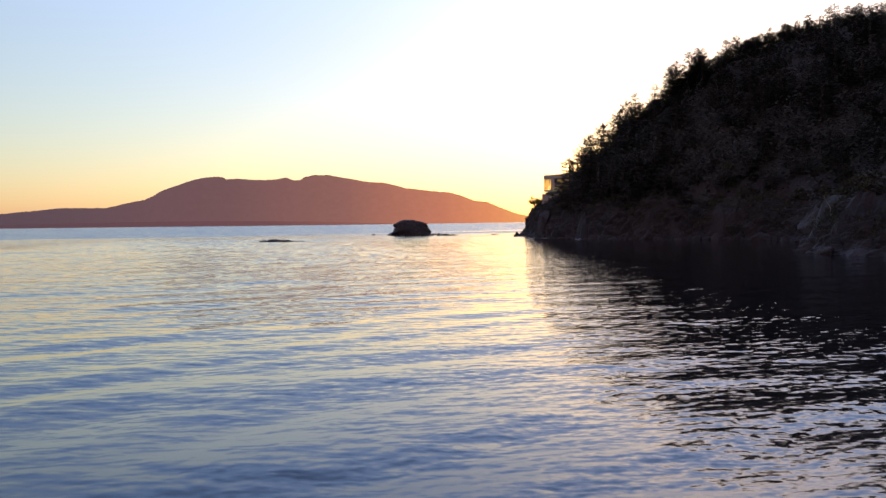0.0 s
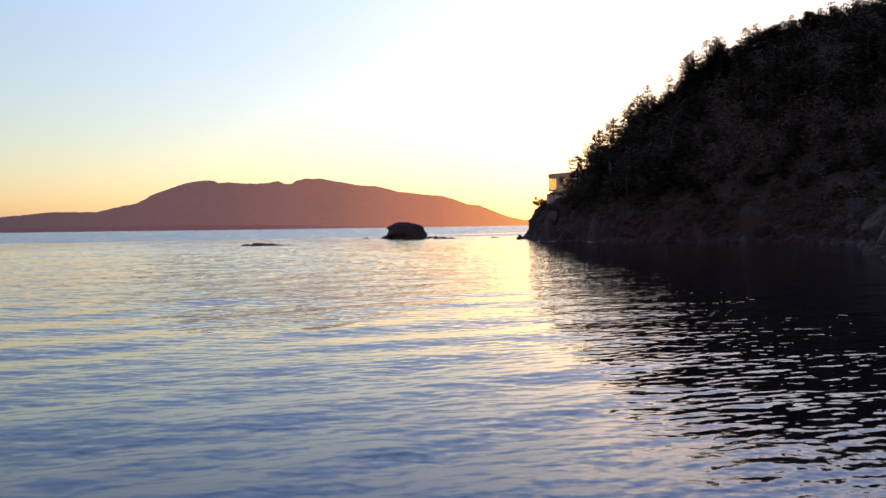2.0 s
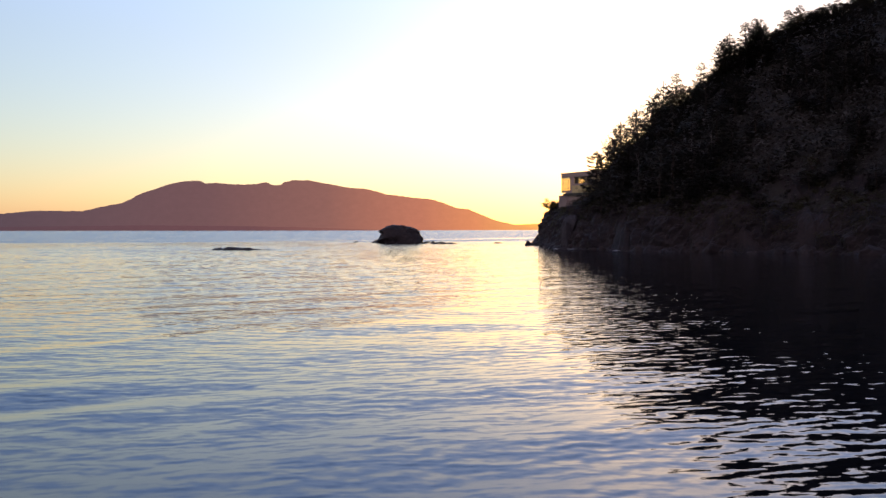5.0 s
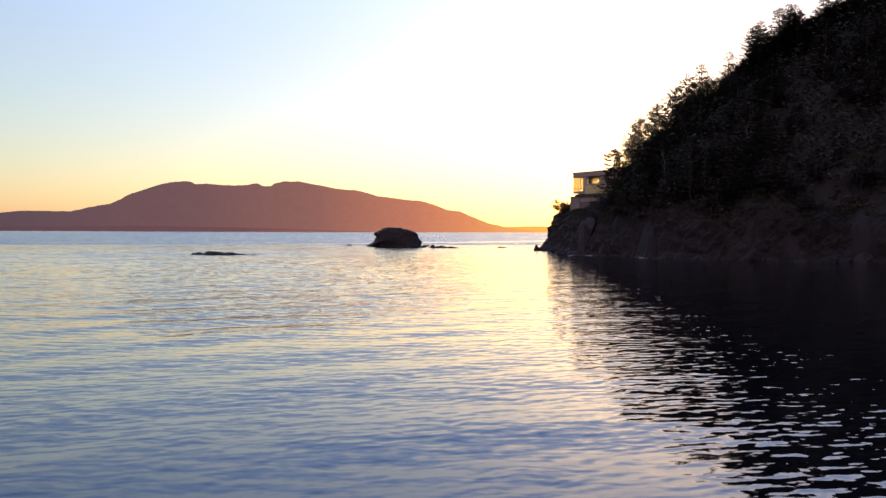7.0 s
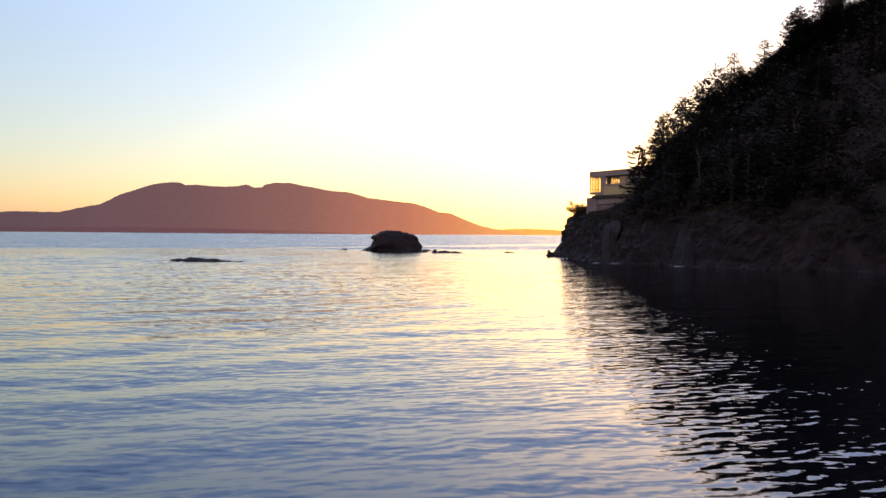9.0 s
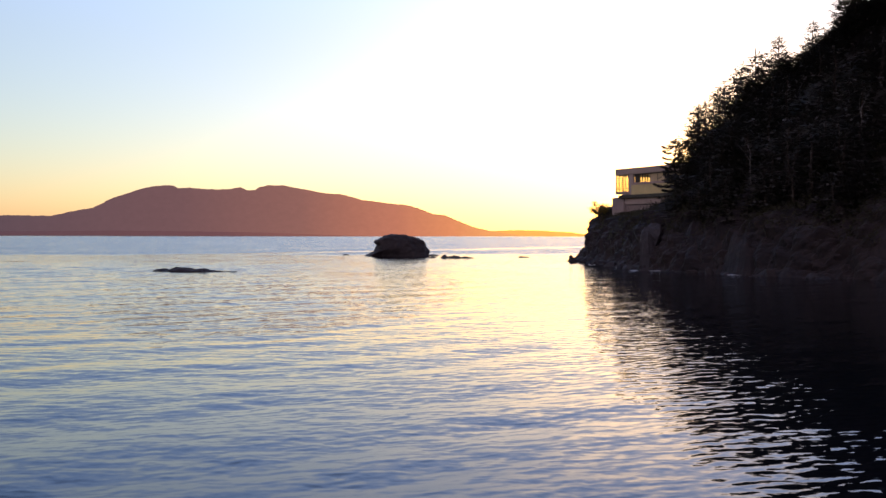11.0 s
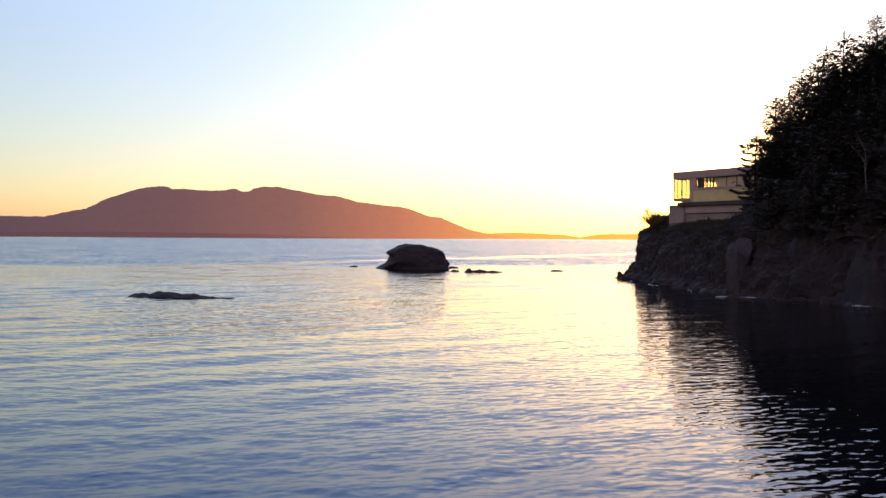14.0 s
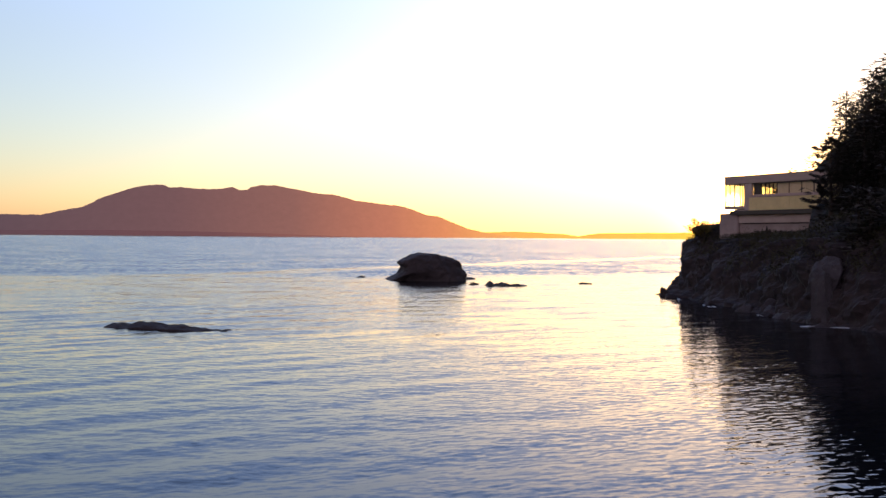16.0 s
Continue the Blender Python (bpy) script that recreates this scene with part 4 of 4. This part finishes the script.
def fir(seed, height, radius, bare=0.1, gappy=0.12, lean=0.0, side=0.0, blunt=0.1, layer=0.36, droop=0.25, ragged=0.35, fine=1.0):
    """One conifer: a tapered, slightly bent trunk, irregular whorls of limbs that sag and turn up at the tip, and sprays of needles on the
    side twigs of each limb. blunt: the crown's width near its top; ragged: how unevenly the limbs are grown; fine: the size of the sprays."""
    r = random.Random(seed)
    tv, tf, cv, cf = [], [], [], []
    bx, by = r.uniform(-0.02, 0.02) + lean, r.uniform(-0.02, 0.02)
    crook = r.uniform(0.1, 0.35)

    def axis_at(t):
        top = max(0.0, t - 0.86) * 4
        return Vector((bx * height * t * t + 0.06 * math.sin(t * 9 + seed) + crook * top * top, by * height * t * t + 0.06 * math.cos(t * 7 + seed), height * t))

    segs = 12
    r0 = 0.014 * height + 0.05
    for k in range(segs):
        a, b = k / segs, (k + 1) / segs
        limb(tv, tf, axis_at(a), axis_at(b), r0 * (1 - a) ** 0.9 + 0.012, r0 * (1 - b) ** 0.9 + 0.012, 6)
    t = bare
    az = r.uniform(0, 6.28)
    while t < 0.99:
        u = (t - bare) / (1 - bare)
        prof = (1 - u) ** 0.75 * (1 - blunt) + blunt * min(1.0, (1 - u) * 6)
        prof *= 0.55 + 0.45 * min(1.0, u / 0.15 + 0.2)
        count = r.choice((5, 6, 6, 7)) if u < 0.85 else 4
        for q in range(count):
            az += 6.283 / count + r.uniform(-0.35, 0.35)
            out = Vector((math.cos(az), math.sin(az), 0))
            grown = 1 + ragged * 1.5 * noise.noise(Vector((out.x * 0.9, out.y * 0.9, t * height * 0.45 + seed * 7.3)))
            if r.random() < gappy or grown < 0.45:
                continue
            ln = max(0.22, radius * prof * grown * r.uniform(0.7, 1.1) * (1 + side * out.x))
            p0 = axis_at(min(1.0, t + r.uniform(-0.006, 0.006)))
            slope = 0.75 * u - droop + r.uniform(-0.12, 0.12)
            sag = -0.1 - 0.12 * (1 - u)

            def along(f):
                return p0 + out * (ln * f) + Vector((0, 0, ln * (slope * f + sag * math.sin(math.pi * f) + 0.16 * f ** 4)))

            limb(tv, tf, p0, along(0.45), 0.014 + 0.011 * ln, 0.01 + 0.006 * ln, 3)
            if fine < 1.2:
                limb(tv, tf, along(0.45), along(1.0), 0.01 + 0.006 * ln, 0.006, 3)
            n = max(2, int(ln / (0.21 * fine) + 0.5))
            for k in range(n):
                f = 0.22 + 0.8 * (k + r.random()) / n if n > 2 else 0.3 + 0.7 * r.random()
                p = along(f)
                for sgn in (-1, 1):
                    wide = (0.16 + 0.3 * ln * (1.05 - f)) * r.uniform(0.5, 1.15)
                    w = (out * r.uniform(0.3, 0.9) + Vector((-out.y, out.x, 0)) * sgn + Vector((0, 0, r.uniform(-0.4, 0.15)))).normalized()
                    m = max(1, int(wide / (0.21 * fine) + 0.7))
                    for h in range(m):
                        d = (w + out * 0.5 + Vector((r.gauss(0, 0.25), r.gauss(0, 0.25), r.gauss(-0.06, 0.2)))).normalized()
                        frond(cv, cf, p + w * (wide * h / m), d, r.uniform(0.34, 0.66) * fine, r.uniform(0.062, 0.11) * fine, r, 0.4)
                if r.random() < 0.45:
                    frond(cv, cf, p, Vector((out.x * 0.5 + r.gauss(0, 0.3), out.y * 0.5 + r.gauss(0, 0.3), r.choice((-1, -0.8, 0.9)))).normalized(), r.uniform(0.2, 0.42) * fine, 0.05 * fine, r)
            frond(cv, cf, along(0.9), (out + Vector((0, 0, 0.45 + r.uniform(-0.3, 0.3)))).normalized(), 0.5 * fine, 0.05 * fine, r)
        t += 1.5 * layer * r.uniform(0.7, 1.3) / height * (1.0 if u < 0.8 else 0.7)
    for k in range(9):
        frond(cv, cf, axis_at(0.95 + 0.006 * k), Vector((r.uniform(-0.5, 0.5), r.uniform(-0.5, 0.5), 0.9)).normalized(), 0.3, 0.045, r)
    return mesh_of("trunk", tv, tf, True), mesh_of("crown", cv, cf)


def tiered_fir(seed, height, radius):
    """An old conifer with a straight trunk and well-parted limbs, each carrying a flat dense pad of short sprays and turned up at the tip."""
    r = random.Random(seed)
    tv, tf, cv, cf = [], [], [], []
    for k in range(10):
        a, b = k / 10, (k + 1) / 10
        limb(tv, tf, Vector((0.05 * math.sin(a * 8), 0, height * a)), Vector((0.05 * math.sin(b * 8), 0, height * b)), 0.17 * (1 - a) + 0.02, 0.17 * (1 - b) + 0.02, 7)
    z = 0.16 * height
    turn = 0.0
    while z < height * 0.985:
        u = z / height
        reach = radius * (1.1 - 0.72 * u) * (1.0 if u < 0.93 else 0.55)
        for q in range(3):
            turn += 2.2 + r.uniform(-0.35, 0.35)
            out = Vector((math.cos(turn), math.sin(turn), 0))
            across = Vector((-out.y, out.x, 0))
            ln = reach * r.uniform(0.6, 1.15)
            rise = 0.35 * u - 0.2 + r.uniform(-0.08, 0.08)
            foot = Vector((0.05 * math.sin(u * 8), 0, z + r.uniform(-0.1, 0.1)))

            def along(f):
                return foot + out * (ln * f) + Vector((0, 0, ln * (rise * f - 0.1 * math.sin(math.pi * f) + 0.12 * f ** 4)))

            for k in range(4):
                limb(tv, tf, along(k / 4), along(k / 4 + 0.25), 0.035 - 0.007 * k, 0.029 - 0.007 * k, 4)
            for _ in range(int(190 * ln)):
                f = 0.25 + 0.77 * r.random() ** 0.8
                wide = (0.12 + 0.3 * ln * (1.08 - f)) * r.uniform(-1, 1)
                p = along(f) + across * wide + Vector((0, 0, r.gauss(0.03, 0.06) - 0.12 * abs(wide)))
                d = (out * r.uniform(0.1, 0.9) + across * (0.8 if wide > 0 else -0.8) + Vector((0, 0, r.gauss(0.05, 0.3)))).normalized()
                frond(cv, cf, p, d, r.uniform(0.16, 0.34), r.uniform(0.04, 0.075), r, 0.6)
        z += r.uniform(0.5, 0.75) * (1.0 if u < 0.8 else 0.75)
    for k in range(70):
        d = Vector((r.gauss(0, 0.6), r.gauss(0, 0.6), r.uniform(0.2, 1.0))).normalized()
        frond(cv, cf, Vector((0.05, 0, height * r.uniform(0.93, 0.995))), d, r.uniform(0.15, 0.4), 0.045, r)
    return mesh_of("trunk", tv, tf, True), mesh_of("crown", cv, cf)


def make_fir(label, *args, **kw):
    tr = new("fir_tree")
    tagged(tr, label, "tree", "forest trees on the headland")
    trunk, crown = fir(*args, **kw) if kw else tiered_fir(*args)
    part("trunk", trunk, M_BARK, tr)
    part("crown", crown, M_NEEDLE, tr)
    return tr


KINDS = [
    (make_fir("tall dark fir with a narrow spire on the slope", 1, 12.0, 2.3, layer=0.5, fine=1.7), 12.0),
    (make_fir("dark fir with a broad ragged crown on the slope", 2, 11.0, 3.0, gappy=0.2, blunt=0.25, layer=0.5, ragged=0.5, fine=1.75), 11.0),
    (make_fir("dense dark fir among the forest trees", 3, 10.0, 2.8, bare=0.06, gappy=0.05, blunt=0.2, layer=0.5, fine=1.75), 10.0),
    (make_fir("windswept fir with gaps between its limbs", 4, 12.0, 2.7, bare=0.22, gappy=0.25, lean=0.04, side=0.3, blunt=0.3, layer=0.55, ragged=0.6, fine=1.7), 12.0),
    (make_fir("slender young fir with a thin pointed top", 5, 9.0, 1.7, bare=0.04, layer=0.45, fine=1.5), 9.0),
    (make_fir("old fir with flat layered limbs", 6, 11.0, 3.1, bare=0.26, gappy=0.2, side=0.2, blunt=0.4, layer=0.55, droop=0.1, ragged=0.6, fine=1.75), 11.0),
    (make_fir("blunt-topped old fir with wide flat tiers above the house", 7, 8.0, 2.4), 8.0),
    (make_fir("tall fir with drooping tiered limbs above the house roof", 9, 11.0, 2.7, bare=0.06, gappy=0.08, blunt=0.12, layer=0.32, ragged=0.4, fine=0.95), 11.0),
    (make_fir("ragged fir with drooping limbs at the forest edge", 14, 11.0, 2.9, bare=0.06, gappy=0.12, side=-0.1, blunt=0.22, layer=0.32, droop=0.2, ragged=0.5, fine=0.95), 11.0),
    (make_fir("fir with a crooked thin leader bent by the wind", 23, 11.0, 2.3, bare=0.05, gappy=0.1, lean=0.02, side=0.15, blunt=0.08, layer=0.32, ragged=0.5, fine=0.9), 11.0),
]
used = set()


def plant(kind, x, y, top, turn, sink=0.2, widen=1.0):
    """Stands a tree of that kind on the ground so that its tip is at the given height."""
    proto, h = KINDS[kind]
    z = float(ground(x, y)) - sink
    s = (top - z) / h
    w = s ** 0.6 * widen
    m = Matrix.LocRotScale((x, y, z), Euler((0, 0, turn)), (w, w, s))
    if kind in used:
        return copy_thing(proto, m @ Matrix.Diagonal((1 / proto.scale.x, 1 / proto.scale.y, 1 / proto.scale.z, 1)))
    used.add(kind)
    proto.matrix_basis = m
    return proto


TOP_D = [5, 10, 20, 30, 45, 65, 110]
TOP_Z = [10, 14.0, 25.0, 32.6, 41.0, 48.0, 55]
# trees that stand out on the skyline: kind, place and height of the tip
SKYLINE = [(6, 38.9, 54.0, 14.4), (8, 41.0, 52.6, 16.2), (9, 42.2, 56.7, 16.9), (8, 43.2, 55.0, 18.9), (7, 45.2, 61.1, 19.5), (8, 46.2, 56.2, 21.0), (7, 47.3, 59.9, 21.4), (9, 50.5, 61.8, 24.9),
           (7, 51.4, 53.8, 26.4), (8, 51.6, 58.8, 25.7), (9, 54.2, 51.7, 27.9), (8, 56.0, 47.2, 30.3), (8, 57.6, 49.0, 31.4)]
RIDGE = [(7, 58.9, 46.9, 32.7), (9, 60.3, 47.4, 33.6), (8, 61.9, 47.9, 33.5), (7, 67.1, 49.8, 35.5), (8, 69.6, 50.7, 36.5), (8, 71.8, 51.4, 36.0), (9, 77.0, 53.3, 38.7), (7, 80.8, 54.6, 39.7),
         (7, 84.0, 55.7, 40.5), (4, 86.5, 56.6, 41.8), (9, 89.4, 57.6, 42.1), (7, 92.2, 58.6, 44.0), (0, 93.6, 59.0, 44.8), (7, 97.1, 60.3, 44.7), (8, 100.3, 61.4, 45.6)]
sk = random.Random(41)
for k, x, y, top in SKYLINE + RIDGE:
    plant(k, x, y, top, sk.uniform(-0.5, 0.5), widen=1.2)
    for q in range(3 if top > 22 else 2):
        ex, ey = x + sk.uniform(-0.4, 3.2) + 0.5 * q, y + sk.uniform(-3.0, 2.0)
        tip = max(top - sk.uniform(1.0, 2.0) * (1.6 if top < 22 or top > 35 else 1.0) - 0.8 * q, float(ground(ex, ey)) + 3.0)
        plant(sk.choice((7, 8, 8, 1)), ex, ey, tip, sk.uniform(0, 6.28), widen=1.4)
tr_rng = random.Random(99)
spots = []
tries = 0
while len(spots) < 240 and tries < 30000:
    tries += 1
    x, y = tr_rng.uniform(30, 108), tr_rng.uniform(-62, 84)
    if (x - 30) > 78 * (0.35 + 0.65 * tr_rng.random()):
        continue
    d = float(inland(x, y))
    if d < 6.5 or d > 62:
        continue
    u = (x - 37.8) * 0.36 + (y - 69.6) * -0.933
    v = (x - 37.8) * 0.933 + (y - 69.6) * 0.36
    if (u < 17.5 and v < 11.5) or (u < 8.0 and v < 24):
        continue
    if any((x - a) ** 2 + (y - b) ** 2 < 2.5**2 for a, b in spots):
        continue
    spots.append((x, y))
    top = float(np.interp(d, TOP_D, TOP_Z))
    g = float(ground(x, y))
    h = max(3.0, (top - g) * tr_rng.uniform(0.66, 0.98))
    if y > 44 and x > 52:
        h = max(3.0, min(h, top - g - 3.2))
    plant(tr_rng.choice((0, 0, 1, 1, 2, 2, 3, 4, 5)), x, y, g + h, tr_rng.uniform(0, 6.28), widen=1.3)


# young firs on the steep ground between the cliff and the forest
young = 0
while young < 34:
    x, y = tr_rng.uniform(33, 52), tr_rng.uniform(22, 45)
    d = float(inland(x, y))
    if not 3.2 < d < 9:
        continue
    young += 1
    h = tr_rng.uniform(2.2, 4.2) + 0.25 * d
    plant(tr_rng.choice((2, 2, 4, 0)), x, y, float(ground(x, y)) + h, tr_rng.uniform(0, 6.28), widen=1.25)


# shrubs that cover the upper cliff and the forest edge
def shrub(seed, w, h, leaves=480):
    r = random.Random(seed)
    tv, tf, cv, cf = [], [], [], []
    tips = []
    for _ in range(9):
        az, sp = r.uniform(0, 6.28), r.uniform(0.15, 1.0)
        tip = Vector((math.cos(az) * w * 0.42 * sp, math.sin(az) * w * 0.42 * sp, h * r.uniform(0.5, 0.95) * (1.1 - 0.4 * sp)))
        mid = tip * 0.5 + Vector((r.uniform(-0.1, 0.1), r.uniform(-0.1, 0.1), 0.1 * h))
        limb(tv, tf, Vector((0, 0, -0.2)), mid, 0.05, 0.03, 4)
        limb(tv, tf, mid, tip, 0.03, 0.01, 4)
        tips.append(tip)
    for _ in range(leaves):
        c = r.choice(tips) * r.uniform(0.45, 1.05)
        p = c + Vector((r.gauss(0, 0.13 * w), r.gauss(0, 0.13 * w), r.gauss(0, 0.12 * h)))
        p.z = max(0.02, p.z)
        d = Vector((r.gauss(0, 1), r.gauss(0, 1), r.gauss(0.2, 0.7))).normalized()
        frond(cv, cf, p, d, r.uniform(0.1, 0.22), r.uniform(0.03, 0.065), r)
    sh = new("shrub")
    tagged(sh, "low dark green shrub on the cliff top", "shrub", "shrubs on the cliff")
    part("stems", mesh_of("stems", tv, tf), M_BARK, sh)
    part("foliage", mesh_of("foliage", cv, cf), M_LEAF, sh)
    return sh


SHRUBS = [shrub(201, 2.2, 1.5), shrub(202, 1.7, 1.2, 380), shrub(203, 2.8, 1.3, 580)]
sh_used = set()
done = 0
while done < 190:
    x, y = tr_rng.uniform(29, 75), tr_rng.uniform(-58, 80)
    d = float(inland(x, y))
    if not 2.8 < d < 11:
        continue
    u = (x - 37.8) * 0.36 + (y - 69.6) * -0.933
    v = (x - 37.8) * 0.933 + (y - 69.6) * 0.36
    if -1 < u < 17 and -0.9 < v < 11:
        continue
    k = tr_rng.randrange(3)
    s = tr_rng.uniform(0.6, 1.25) * (1 - 0.6 * float(terrace(x, y)))
    m = Matrix.LocRotScale((x, y, float(ground(x, y)) - 0.12), Euler((0, 0, tr_rng.uniform(0, 6.28))), (s, s, s * tr_rng.uniform(0.7, 1.15)))
    if k in sh_used:
        copy_thing(SHRUBS[k], m @ Matrix.Diagonal((1 / SHRUBS[k].scale.x, 1 / SHRUBS[k].scale.y, 1 / SHRUBS[k].scale.z, 1)))
    else:
        SHRUBS[k].matrix_basis = m
        sh_used.add(k)
    done += 1


for x, y, z, s in ((37.7, 73.3, 6.1, 0.8), (37.0, 71.6, 6.0, 0.5)):
    copy_thing(SHRUBS[1], Matrix.LocRotScale((x, y, z), Euler((0, 0, x)), (s, s, s)) @ Matrix.Diagonal((1 / SHRUBS[1].scale.x, 1 / SHRUBS[1].scale.y, 1 / SHRUBS[1].scale.z, 1)))


# young firs and brush that close the forest floor
def undergrowth():
    r = random.Random(77)
    cv, cf = [], []
    pts = np.array([(r.uniform(30, 100), r.uniform(-62, 84)) for _ in range(13000)])
    dd = inland(pts[:, 0], pts[:, 1])
    zz = ground(pts[:, 0], pts[:, 1])
    uu = (pts[:, 0] - 37.8) * 0.36 + (pts[:, 1] - 69.6) * -0.933
    vv = (pts[:, 0] - 37.8) * 0.933 + (pts[:, 1] - 69.6) * 0.36
    ok = (dd > 3.6) & (dd < 58) & ~((uu < 16.5) & (vv < 10) & (vv > -1.0) & (uu > -1))
    for (x, y), z, d in zip(pts[ok], zz[ok], dd[ok]):
        h = (r.uniform(0.5, 1.2) if d < 9 else r.uniform(0.8, 3.2)) * (1 - 0.75 * float(terrace(x, y)))
        for _ in range(int(9 + 5 * h)):
            t = r.random()
            az = r.uniform(0, 6.28)
            rad = (1 - t) * (0.35 + 0.28 * h) * r.uniform(0.2, 1)
            p = Vector((x + math.cos(az) * rad, y + math.sin(az) * rad, z - 0.1 + t * h))
            dv = Vector((math.cos(az), math.sin(az), r.uniform(-0.5, 0.4))).normalized()
            frond(cv, cf, p, dv, r.uniform(0.3, 0.7), r.uniform(0.08, 0.18), r)
    return mesh_of("undergrowth", cv, cf)


under = part("undergrowth", undergrowth(), M_NEEDLE, None)
tagged(under, "dense dark brush and young firs under the trees", "undergrowth", kind="stuff")


brush = part("cliff_brush", cliff_brush(), M_LEAF, None)
tagged(brush, "low salal and dry grass clothing the upper cliff", "brush", kind="stuff")


# the small wind-bent pine on the cliff edge by the house
def edge_pine():
    r = random.Random(31)
    tv, tf, cv, cf = [], [], [], []
    root = Vector((0, 0, -0.3))
    for az, ln, hh in ((2.6, 1.5, 1.0), (3.6, 1.9, 0.75), (1.2, 0.9, 1.3), (4.6, 1.0, 1.1), (0.2, 0.9, 1.0), (3.1, 1.1, 1.5)):
        tip = Vector((math.cos(az) * ln * 0.8, math.sin(az) * ln * 0.8, hh))
        mid = tip * 0.5 + Vector((0, 0, 0.12))
        limb(tv, tf, root, mid, 0.07, 0.04, 5)
        limb(tv, tf, mid, tip, 0.04, 0.012, 5)
        for _ in range(260):
            t = r.uniform(0.35, 1.08)
            p = mid.lerp(tip, (t - 0.5) / 0.5) + Vector((r.gauss(0, 0.16), r.gauss(0, 0.16), r.gauss(0.03, 0.07)))
            d = Vector((r.gauss(0, 1), r.gauss(0, 1), r.gauss(0.3, 0.4))).normalized()
            frond(cv, cf, p, d, r.uniform(0.14, 0.28), r.uniform(0.03, 0.06), r)
    return mesh_of("trunk", tv, tf), mesh_of("crown", cv, cf)


pine = new("small_pine")
tagged(pine, "small wind-bent pine clinging to the cliff edge by the house", "tree")
a, b = edge_pine()
part("trunk", a, M_BARK, pine)
part("crown", b, M_THIN, pine)
pine.location = (36.9, 72.4, 5.7)
pine.scale = (1.15, 1.15, 1.35)


# bare dead trees
def snag(seed, height):
    r = random.Random(seed)
    tv, tf = [], []
    stems = [(Vector((0, 0, -0.3)), Vector((0.1, 0.05, 1)), height, 0.06)]
    while stems:
        p, d, ln, rad = stems.pop()
        n = 4
        for k in range(n):
            q = p + d.normalized() * (ln / n)
            limb(tv, tf, p, q, rad * (1 - k / n * 0.7), rad * (1 - (k + 1) / n * 0.7), 6)
            if ln > 0.7 and k > 0 and rad > 0.02:
                az = r.uniform(0, 6.28)
                stems.append((q, d.normalized() * 0.8 + Vector((math.cos(az) * 0.5, math.sin(az) * 0.5, 0.2)), ln * r.uniform(0.3, 0.5), rad * 0.45))
            p = q
            d = d + Vector((r.uniform(-0.12, 0.12), r.uniform(-0.12, 0.12), 0))
    return mesh_of("dead_tree", tv, tf)


for seed, x, y, h, label in ((3, 40.2, 39.6, 3.6, "bleached bare dead tree standing on the slope"), (8, 37.9, -33.0, 2.6, "thin bare dead sapling on the shore rocks"),
                             (12, 47.5, 33.0, 4.0, "bleached bare dead tree standing on the slope")):
    sn = part("dead_tree", snag(seed, h), M_DEADWOOD, None)
    sn.matrix_world = pose(x, y, float(ground(x, y)) - 0.1, 0, 0, 40 * seed)
    tagged(sn, label, "tree")


# thin foam where the swell washes the rocks
def foam_patch(seed, rx, ry):
    r = random.Random(seed)
    n = 22
    verts = [Vector((0, 0, 0.03))]
    for k in range(n):
        t = 6.283 * k / n
        q = 0.7 + 0.5 * noise.noise(Vector((math.cos(t) * 1.7, math.sin(t) * 1.7, seed)))
        verts.append(Vector((math.cos(t) * rx * q, math.sin(t) * ry * q, -0.02)))
    return mesh_of("foam", verts, [(0, 1 + k, 1 + (k + 1) % n) for k in range(n)])


M_FOAM = plain("sea_foam", (0.42, 0.42, 0.44), 0.7, vary=0.1, scale=6)
fr = random.Random(8)
for k in range(16):
    i = fr.randrange(30, 120)
    a, b = LINE[i], LINE[i + 1]
    e = (b - a) / np.linalg.norm(b - a)
    q = a - np.array([-e[1], e[0]]) * fr.uniform(0.7, 1.6)
    fm = part("foam", foam_patch(k, fr.uniform(0.3, 0.9), fr.uniform(0.08, 0.2)), M_FOAM, None)
    fm.matrix_world = pose(q[0], q[1], 0.03, 0, 0, math.degrees(math.atan2(e[1], e[0])))
    tagged(fm, "thin streak of white foam washing the cliff foot", "foam", "foam along the cliff foot")
for k, (x, y, rx, ry, turn) in enumerate(((29.4, 42.4, 1.1, 0.4, 20), (31.6, 41.0, 1.9, 0.45, -35), (30.6, 50.4, 0.8, 0.2, 85), (34.4, 32.4, 1.0, 0.25, -50))):
    fm = part("foam", foam_patch(40 + k, rx, ry), M_FOAM, None)
    fm.matrix_world = pose(x, y, 0.05, 0, 0, turn)
    tagged(fm, "patch of white foam washing the foot of the grey rock", "foam", "foam along the cliff foot")
